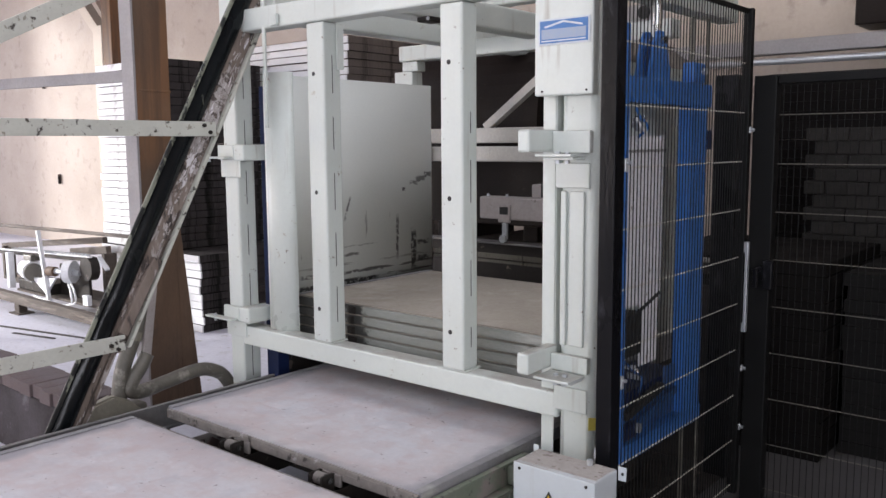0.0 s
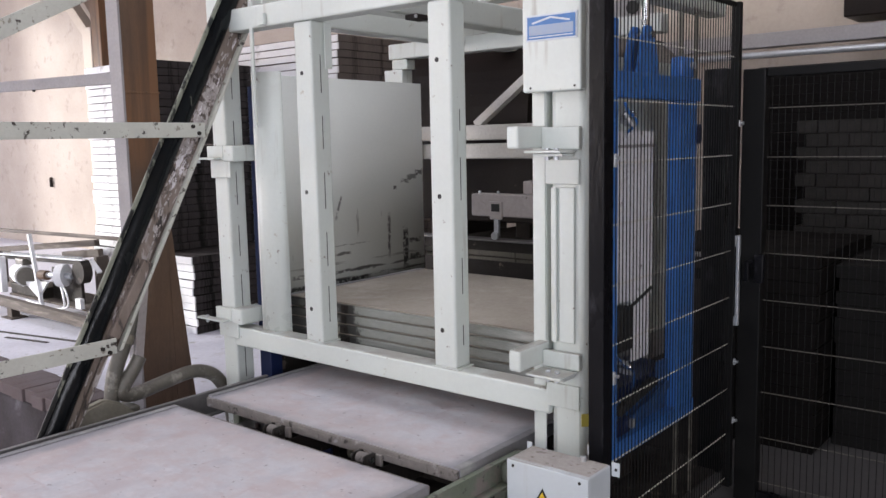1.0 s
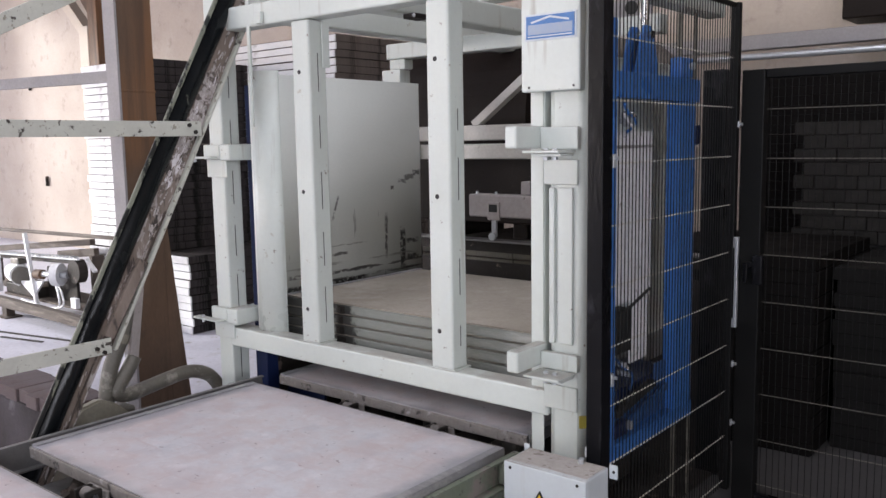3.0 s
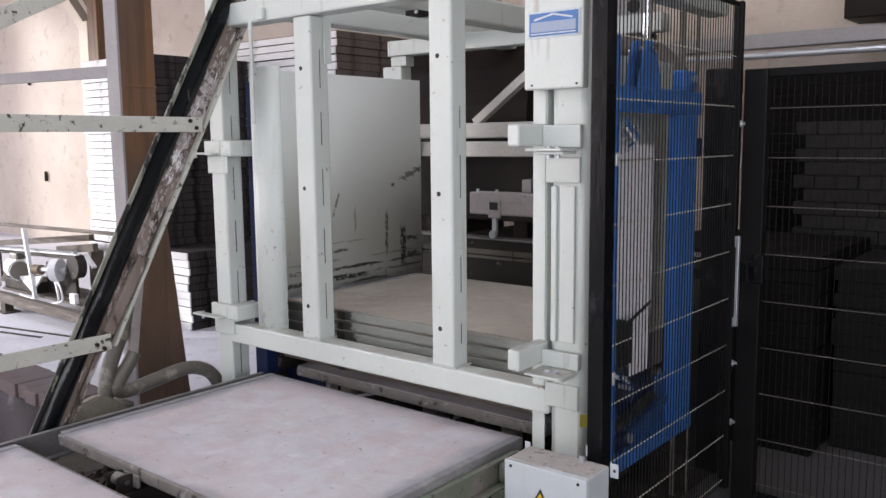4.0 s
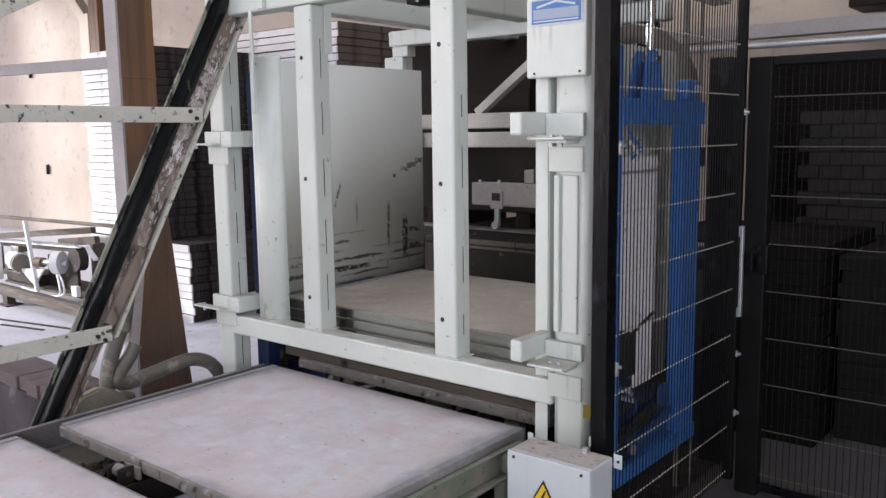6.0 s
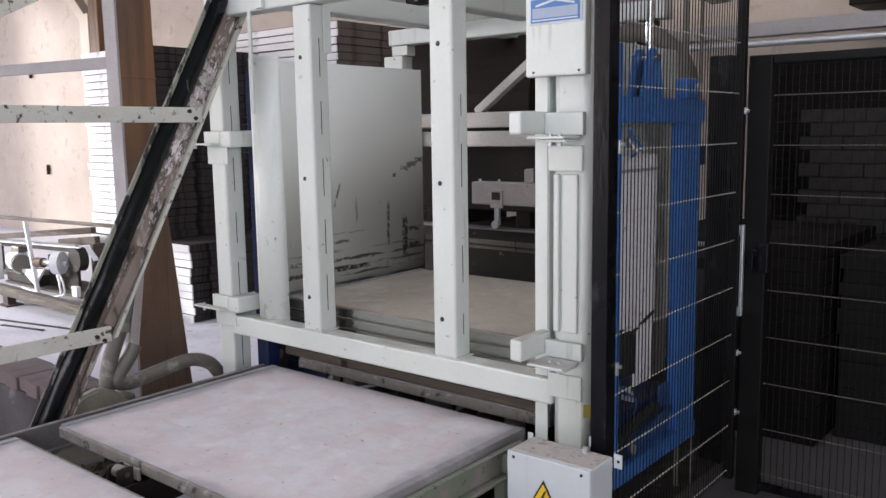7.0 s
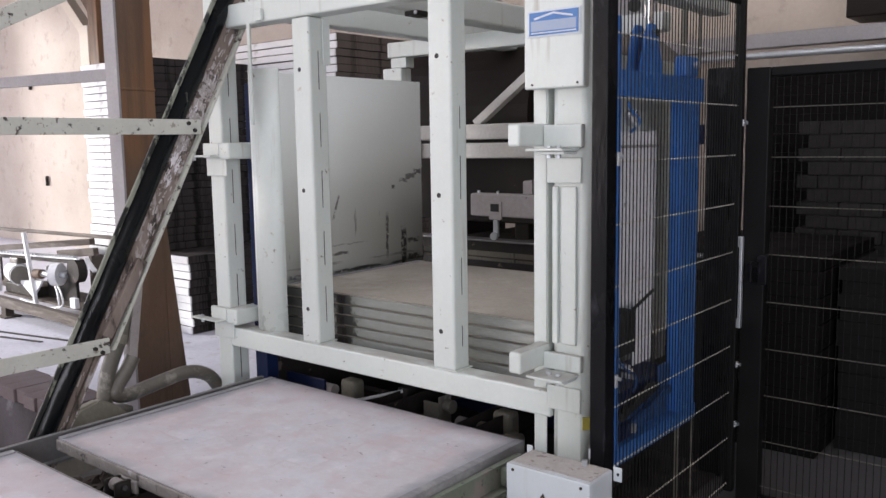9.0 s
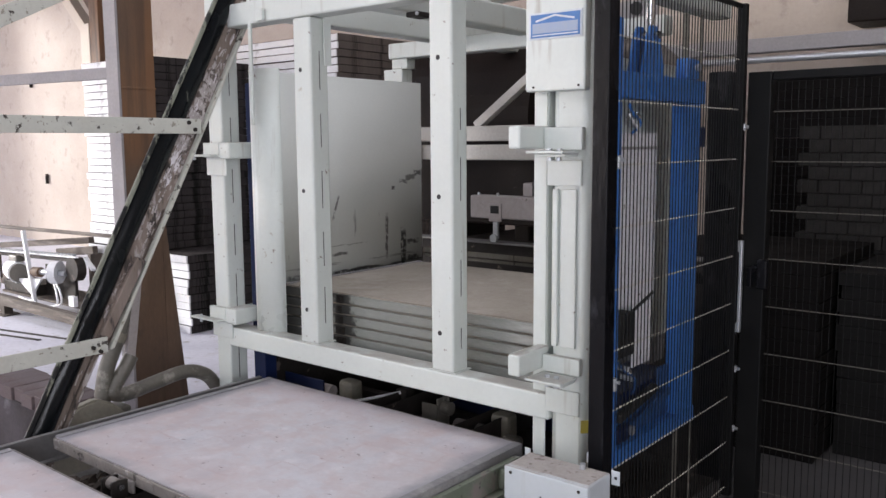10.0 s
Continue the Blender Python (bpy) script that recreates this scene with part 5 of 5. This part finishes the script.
bar = bx(SX + 0.0125, SX + 0.020, -0.5, 2.215, 1.622, 1.687, bevel=0.002)
part("bar", bar, SPECK, side, "chipped cream flat bar")
part("bar", bx(SX + 0.0125, SX + 0.020, -0.5, 1.725, 0.735, 0.80, bevel=0.002), SPECK, side, "chipped cream flat bar")
part("bar", beam(bmesh.new(), (SX + 0.017, 0.9, 1.78), (SX + 0.017, 2.0, 2.35), 0.007, 0.066, up=(0, 0, 1), bevel=0.002), SPECK, side, "chipped cream flat bar")
for y, z in ((2.15, 1.67), (2.18, 1.64), (1.66, 0.765), (1.69, 0.745)):
    part("bolt", rod(bmesh.new(), (SX + 0.02, y, z), (SX + 0.03, y, z), 0.009, 6), IRON, side)
part("clamp", beam(bmesh.new(), (SX + 0.0, 1.72, 0.80), (SX + 0.0, 1.90, 1.10), 0.03, 0.045, up=(0, 1, 0)), CRUST, side)
pipe = thing("bent_pipe", pose(0, -0.05, 0), "grey-green bent steel pipe beside the conveyor", "pipe")
part("tube", hose([(-3.6, 2.60, 0.05), (-3.6, 2.58, 0.26), (-3.6, 2.53, 0.37), (-3.6, 2.47, 0.43), (-3.6, 2.361, 0.462), (-3.6, 2.177, 0.441), (-3.6, 2.05, 0.424), (-3.6, 1.99, 0.440), (-3.6, 1.995, 0.475), (-3.6, 2.05, 0.545), (-3.6, 2.085, 0.60)], 0.034, 14), PIPE, pipe)
part("riser", hose([(-3.62, 1.940, 0.38), (-3.62, 1.950, 0.47), (-3.62, 1.972, 0.56), (-3.62, 2.022, 0.67), (-3.62, 2.087, 0.83), (-3.63, 2.135, 0.98)], 0.036, 14), PIPE, pipe)
part("collar", rod(bmesh.new(), (-3.62, 2.024, 0.675), (-3.62, 2.040, 0.715), 0.041, 16), CASTOLIVE, pipe, "olive pipe collar")
part("strut", beam(bmesh.new(), (-3.6, 2.075, 0.58), (-3.6, 2.13, 0.95), 0.03, 0.045, up=(0, 1, 0)), TROLLEY, pipe, "dull pinkish strut")
part("foot", bx(-3.66, -3.54, 1.86, 2.04, 0, 0.386, bevel=0.01), PIPE, pipe)
cast = prism([(1.44, 0.0), (2.20, 0.0), (2.10, 0.26), (1.99, 0.36), (1.91, 0.44), (1.83, 0.48), (1.74, 0.46), (1.60, 0.32)], 0, 0.05)
cast.transform(Matrix(((0, 1, 0, -3.505), (1, 0, 0, 0), (0, 0, 1, 0), (0, 0, 0, 1))))
bmesh.ops.bevel(cast, geom=list(cast.edges), offset=0.01, segments=2, affect="EDGES")
part("casting", cast, CASTOLIVE, pipe, "grey-green cast foot")
part("flange", rod(bmesh.new(), (-3.6, 2.60, 0.0), (-3.6, 2.60, 0.1), 0.06, 16), PIPE, pipe)

# ---- column and the hall's left part ----
col = thing("steel_column", pose(0, 0, 0), "rusty brown steel hall column with a grey flange", "column")
part("flange", bx(-4.518, -4.395, 2.501, 2.516, 0.012, 5.6, bevel=0.002), GREYFLANGE, col, "grey primed flange")
part("shaft", bx(-4.513, -4.399, 2.517, 2.730, 0.012, 5.6, bevel=0.004), RUST, col)
wedge = prism([(2.7305, 0.012), (2.862, 0.012), (2.7305, 1.377)], 0, 0.112)
wedge.transform(Matrix(((0, 1, 0, -4.512), (1, 0, 0, 0), (0, 0, 1, 0), (0, 0, 0, 1))))
part("stiffener", wedge, RUST, col)
part("base_plate", bx(-4.58, -4.32, 2.46, 2.89, 0, 0.0115, bevel=0.003), RUST, col)
part("strap", bx(-4.517, -4.396, 2.5165, 2.734, 1.887, 1.900, bevel=0.002), RUST, col)
hr = thing("grey_rail", pose(0, 0, 0), "pale grey guard rail running from the column", "rail")
part("bar", beam(bmesh.new(), (-4.520, 2.512, 1.975), (-8.363, 2.022, 2.001), 0.018, 0.066), GREYFLANGE, hr)
part("end_post", bx(-8.43, -8.364, 1.99, 2.05, 0, 2.035, bevel=0.004), GREYFLANGE, hr)

frame_l = thing("wall_post", pose(0.75, 0, 0), "pale wall post with a knee brace before a brown post", "post")
part("post", bx(-12.72, -12.47, 6.3, 6.5, 0, 3.32, bevel=0.01), PALEWALL, frame_l)
part("brace", beam(bmesh.new(), (-12.62, 6.38, 3.24), (-13.75, 6.38, 4.3), 0.15, 0.16), PALEWALL, frame_l)
part("brown_post", bx(-12.45, -12.2, 6.3, 6.5, 0, 5.6, bevel=0.01), RUST, frame_l)
part("brown_brace", beam(bmesh.new(), (-12.42, 6.42, 3.45), (-13.5, 6.5, 4.5), 0.10, 0.14), RUST, frame_l)
for x, z in ((-14.2, 2.62), (-13.85, 1.05)):
    tagged(part("wall_hook", bx(x, x + 0.020, 6.55, 6.60, z - 0.08, z + 0.08, bevel=0.004), IRON), "small dark iron wall hook", "hook")

ph = thing("low_wall", pose(0, 0, 0), "low stained grey wall topped with dusty red bricks", "low wall")
part("footing", bx(-6.2, -3.74, 1.75, 1.97, 0, 0.335, bevel=0.012), DARKWALL, ph)
first = part("brick", bx(0, 0.115, 0, 0.235, 0, 0.065, bevel=0.004), BRICKRED, ph, at=pose(-3.86, 1.745, 0.336))
for k in range(1, 20):
    again(first, pose(-3.86 - 0.1165 * k, 1.745 + random.uniform(-0.012, 0.012), 0.336 + random.uniform(0, 0.003), 0, 0, random.uniform(-2.0, 2.0)))

# roller conveyor with its drive in the daylight
far = thing("drive_conveyor", pose(0, 0, 0), "worn drive conveyor with a pale motor and chain wheel", "conveyor")
part("long_beam", beam(bmesh.new(), (-9.6, 3.55, 0.79), (-6.2, 3.55, 0.847), 0.03, 0.03), BROWNEDGE, far)
part("long_beam", beam(bmesh.new(), (-9.4, 3.80, 0.53), (-7.25, 3.80, 0.735), 0.05, 0.058), BROWNEDGE, far)
part("short_beam", beam(bmesh.new(), (-7.78, 3.75, 0.59), (-7.1, 3.75, 0.66), 0.05, 0.07), BROWNEDGE, far)
for x in (-9.3, -7.2):
    part("bearer", bx(x, x + 0.05, 3.73, 3.85, 0.19, 0.54 if x < -8 else 0.62, bevel=0.004), BROWNEDGE, far)
part("end_post", bx(-6.30, -6.26, 3.53, 3.57, 0.19, 0.826, bevel=0.004), BROWNEDGE, far)
part("base_beam", beam(bmesh.new(), (-9.6, 3.42, 0.15), (-6.2, 3.36, 0.14), 0.07, 0.09), BROWNEDGE, far)
part("base_beam", beam(bmesh.new(), (-9.6, 3.95, 0.15), (-7.7, 3.95, 0.14), 0.07, 0.09), BROWNEDGE, far)
part("post", beam(bmesh.new(), (-7.785, 3.44, 0.82), (-7.64, 3.44, 0.15), 0.034, 0.034, up=(0, 1, 0)), PALEPAINT, far, "pale upright")
for x in (-8.25, -9.3, -6.45):
    b = bx(x, x + 0.10, 3.38, 3.46, 0.012, 0.10, bevel=0.004)
    box(b, x - 0.04, x + 0.16, 3.34, 3.50, 0, 0.012)
    part("foot", b, BROWNEDGE, far)
part("deck", bx(-8.4, -6.6, 3.48, 3.9, 0.19, 0.21, bevel=0.003), BROWNEDGE, far)
motor = part("motor", rod(bmesh.new(), (-8.36, 3.58, 0.405), (-8.0, 3.47, 0.41), 0.095, 20), PALEPAINT, far, "pale electric motor")
part("end_cap", rod(bmesh.new(), (-7.997, 3.469, 0.41), (-7.95, 3.455, 0.411), 0.085, 20), PIPE, motor)
for k in range(7):
    a0 = 2 * math.pi * k / 7
    u = Vector((0, math.cos(a0), math.sin(a0))) * 0.096
    part("cooling_fin", beam(bmesh.new(), Vector((-8.34, 3.574, 0.405)) + u, Vector((-8.02, 3.476, 0.41)) + u, 0.008, 0.014, up=(0, 0.3, 1), bevel=0.001), PALEPAINT, motor)
part("terminal_box", bx(-8.22, -8.06, 3.48, 3.60, 0.502, 0.56, bevel=0.01), PIPE, motor)
part("motor_mount", bx(-8.4, -7.75, 3.50, 3.75, 0.211, 0.309, bevel=0.01), IRON, far)
part("chain_case", beam(bmesh.new(), (-8.9, 3.56, 0.535), (-6.99, 3.56, 0.60), 0.06, 0.04), IRON, far)
part("chain_wheel", rod(bmesh.new(), (-7.05, 3.50, 0.52), (-7.05, 3.58, 0.52), 0.105, 24), IRON, far)
part("gear_wheel", rod(bmesh.new(), (-7.32, 3.46, 0.475), (-7.26, 3.50, 0.475), 0.10, 24), PALEPAINT, far)
part("shaft", rod(bmesh.new(), (-7.56, 3.44, 0.465), (-7.15, 3.50, 0.475), 0.026, 12), GALV, far)
part("shield", prism([(-7.99, 0.36), (-7.52, 0.40), (-7.72, 0.23)], 3.45, 3.47), PALEPAINT, far)
part("cable", hose([(-7.26, 3.46, 0.38), (-7.12, 3.42, 0.33), (-7.12, 3.42, 0.22), (-7.4, 3.42, 0.175), (-7.7, 3.42, 0.19)], 0.009, 6), PALEPAINT, far)
part("end_plate", bx(-8.52, -8.46, 3.44, 3.50, 0.211, 0.56, bevel=0.006), PALEPAINT, far, "pale end plate")
chain = part("chain_strand", beam(bmesh.new(), (-8.9, 3.50, 0.565), (-6.98, 3.52, 0.628), 0.03, 0.012, bevel=0.002), PALEPAINT, far, "bright drive chain")
lk = part("chain_roller", rod(bmesh.new(), (0, -0.02, 0), (0, 0.02, 0), 0.010, 8), GALV, chain, at=pose(-8.46, 3.50, 0.596))
for k in range(1, 24):
    again(lk, pose(-8.46 + 0.062 * k, 3.50 + 0.0008 * k, 0.596 + 0.00204 * k))
part("hub", rod(bmesh.new(), (-7.60, 3.43, 0.46), (-7.50, 3.445, 0.462), 0.045, 14), RUST, far)
part("angle_foot", bx(-7.02, -6.93, 3.44, 3.48, 0.211, 0.30, bevel=0.004), PALEPAINT, far)
part("brace", beam(bmesh.new(), (-7.0, 3.60, 0.62), (-6.86, 3.60, 0.52), 0.04, 0.022), PALEPAINT, far)
part("side_plate", bx(-7.75, -7.2, 3.60, 3.63, 0.211, 0.50, bevel=0.01), IRON, far)
part("cable", hose([(-7.30, 3.46, 0.38), (-7.18, 3.42, 0.30), (-7.2, 3.42, 0.2), (-7.5, 3.42, 0.175), (-7.9, 3.42, 0.2)], 0.010, 6), PALEPAINT, far)
for a, c in (((-9.0, 2.75), (-6.6, 3.28)), ((-7.35, 2.98), (-6.85, 3.10))):
    tagged(part("floor_strip", beam(bmesh.new(), (*a, 0.004), (*c, 0.004), 0.035, 0.008), IRON), "flat dark steel strip set on the floor", "floor strip")

# pipes under the back wall
wallpipe = thing("wall_pipe", pose(0, 0, 0), "bright galvanised pipes along the dim back wall", "pipe")
part("tube", rod(bmesh.new(), (-3.1, 5.9, 2.13), (1.0, 5.9, 2.11), 0.022, 12), GALV, wallpipe)
part("tray", bx(-3.1, 1.0, 6.05, 6.15, 2.19, 2.29, bevel=0.006), GREYFLANGE, wallpipe, "grey cable tray")
for x in (-3.0, -0.6, 0.9):
    part("hanger", bx(x, x + 0.04, 5.85, 6.595, 2.31, 2.33, bevel=0.003), IRON, wallpipe)
tagged(part("cable_duct", bx(-1.60, 1.0, 6.2, 6.58, 2.36, 3.4, bevel=0.01), HOPPER), "dark sheet-metal duct high on the wall", "duct")
tagged(part("cable_hose", hose([(-2.30, 3.95, 1.99), (-2.126, 3.95, 2.03), (-2.007, 3.95, 2.045), (-1.922, 3.95, 2.015), (-1.828, 3.95, 1.945), (-1.766, 3.95, 1.86), (-1.74, 3.95, 1.75), (-1.73, 3.95, 1.3)], 0.05, 14), HOSEGREY), "thick dusty grey cable hose behind the carriage", "hose")


# ---- movement ----
def motions():
    adv = [(0.0, -0.770), (0.5, -0.655), (1.0, -0.540), (1.5, -0.430), (2.0, -0.325), (2.5, -0.22), (3.0, -0.11), (3.35, -0.035), (3.6, -0.004), (3.8, 0.0)]
    still = [(10.0, 0.0)]
    near = (2.57, 1.40, 0.23)
    rest = [(6.9, 0.0), (7.1, 0.003)]
    rise = [(7.4, 0.020), (7.7, 0.039), (8.0, 0.060), (8.3, 0.079), (8.7, 0.102), (9.0, 0.117), (9.3, 0.122), (9.6, 0.122), (10.0, 0.122)]
    walk(boards[0], [(t, pose(BMID, near[0] + d, BZ)) for t, d in adv] + [(t, pose(BMID, near[0], BZ + d)) for t, d in rest + rise])
    for k in (1, 2):
        walk(boards[k], [(t, pose(BMID, near[k] + d, BZ)) for t, d in adv + still])
    for k, pair in enumerate(pushers):
        for x, p in zip((-2.557, -2.063), pair):
            walk(p, [(t, pose(x, near[k] + d - 0.045, 0.468 - (max(0.0, t - 2.9) * 0.16 if k == 0 and t < 3.9 else 0.144 if k == 0 else 0.0))) for t, d in adv + still])
    drop = [(0.0, 0.070), (3.3, 0.070), (3.5, 0.064), (3.8, 0.044), (4.0, 0.030), (4.2, 0.015), (4.4, 0.006), (4.6, 0.0), (5.2, 0.0)]
    for k, b in enumerate(stack):
        z = 0.502 + PITCH * k
        walk(b, [(t, pose(LMID, near[0] + 0.006, z + d)) for t, d in drop + rest + rise])
    down = [(0.0, 0.0), (3.2, 0.0), (3.5, -0.014), (3.8, -0.040), (4.0, -0.055), (4.2, -0.072), (4.4, -0.084), (4.7, -0.100), (5.2, -0.124), (5.6, -0.134), (6.0, -0.135), (6.9, -0.135), (7.1, -0.130)]
    walk(lift, [(t, pose(0, 0, d)) for t, d in down] + [(t, pose(0, 0, (d - 0.122) * 1.066)) for t, d in rise])


motions()
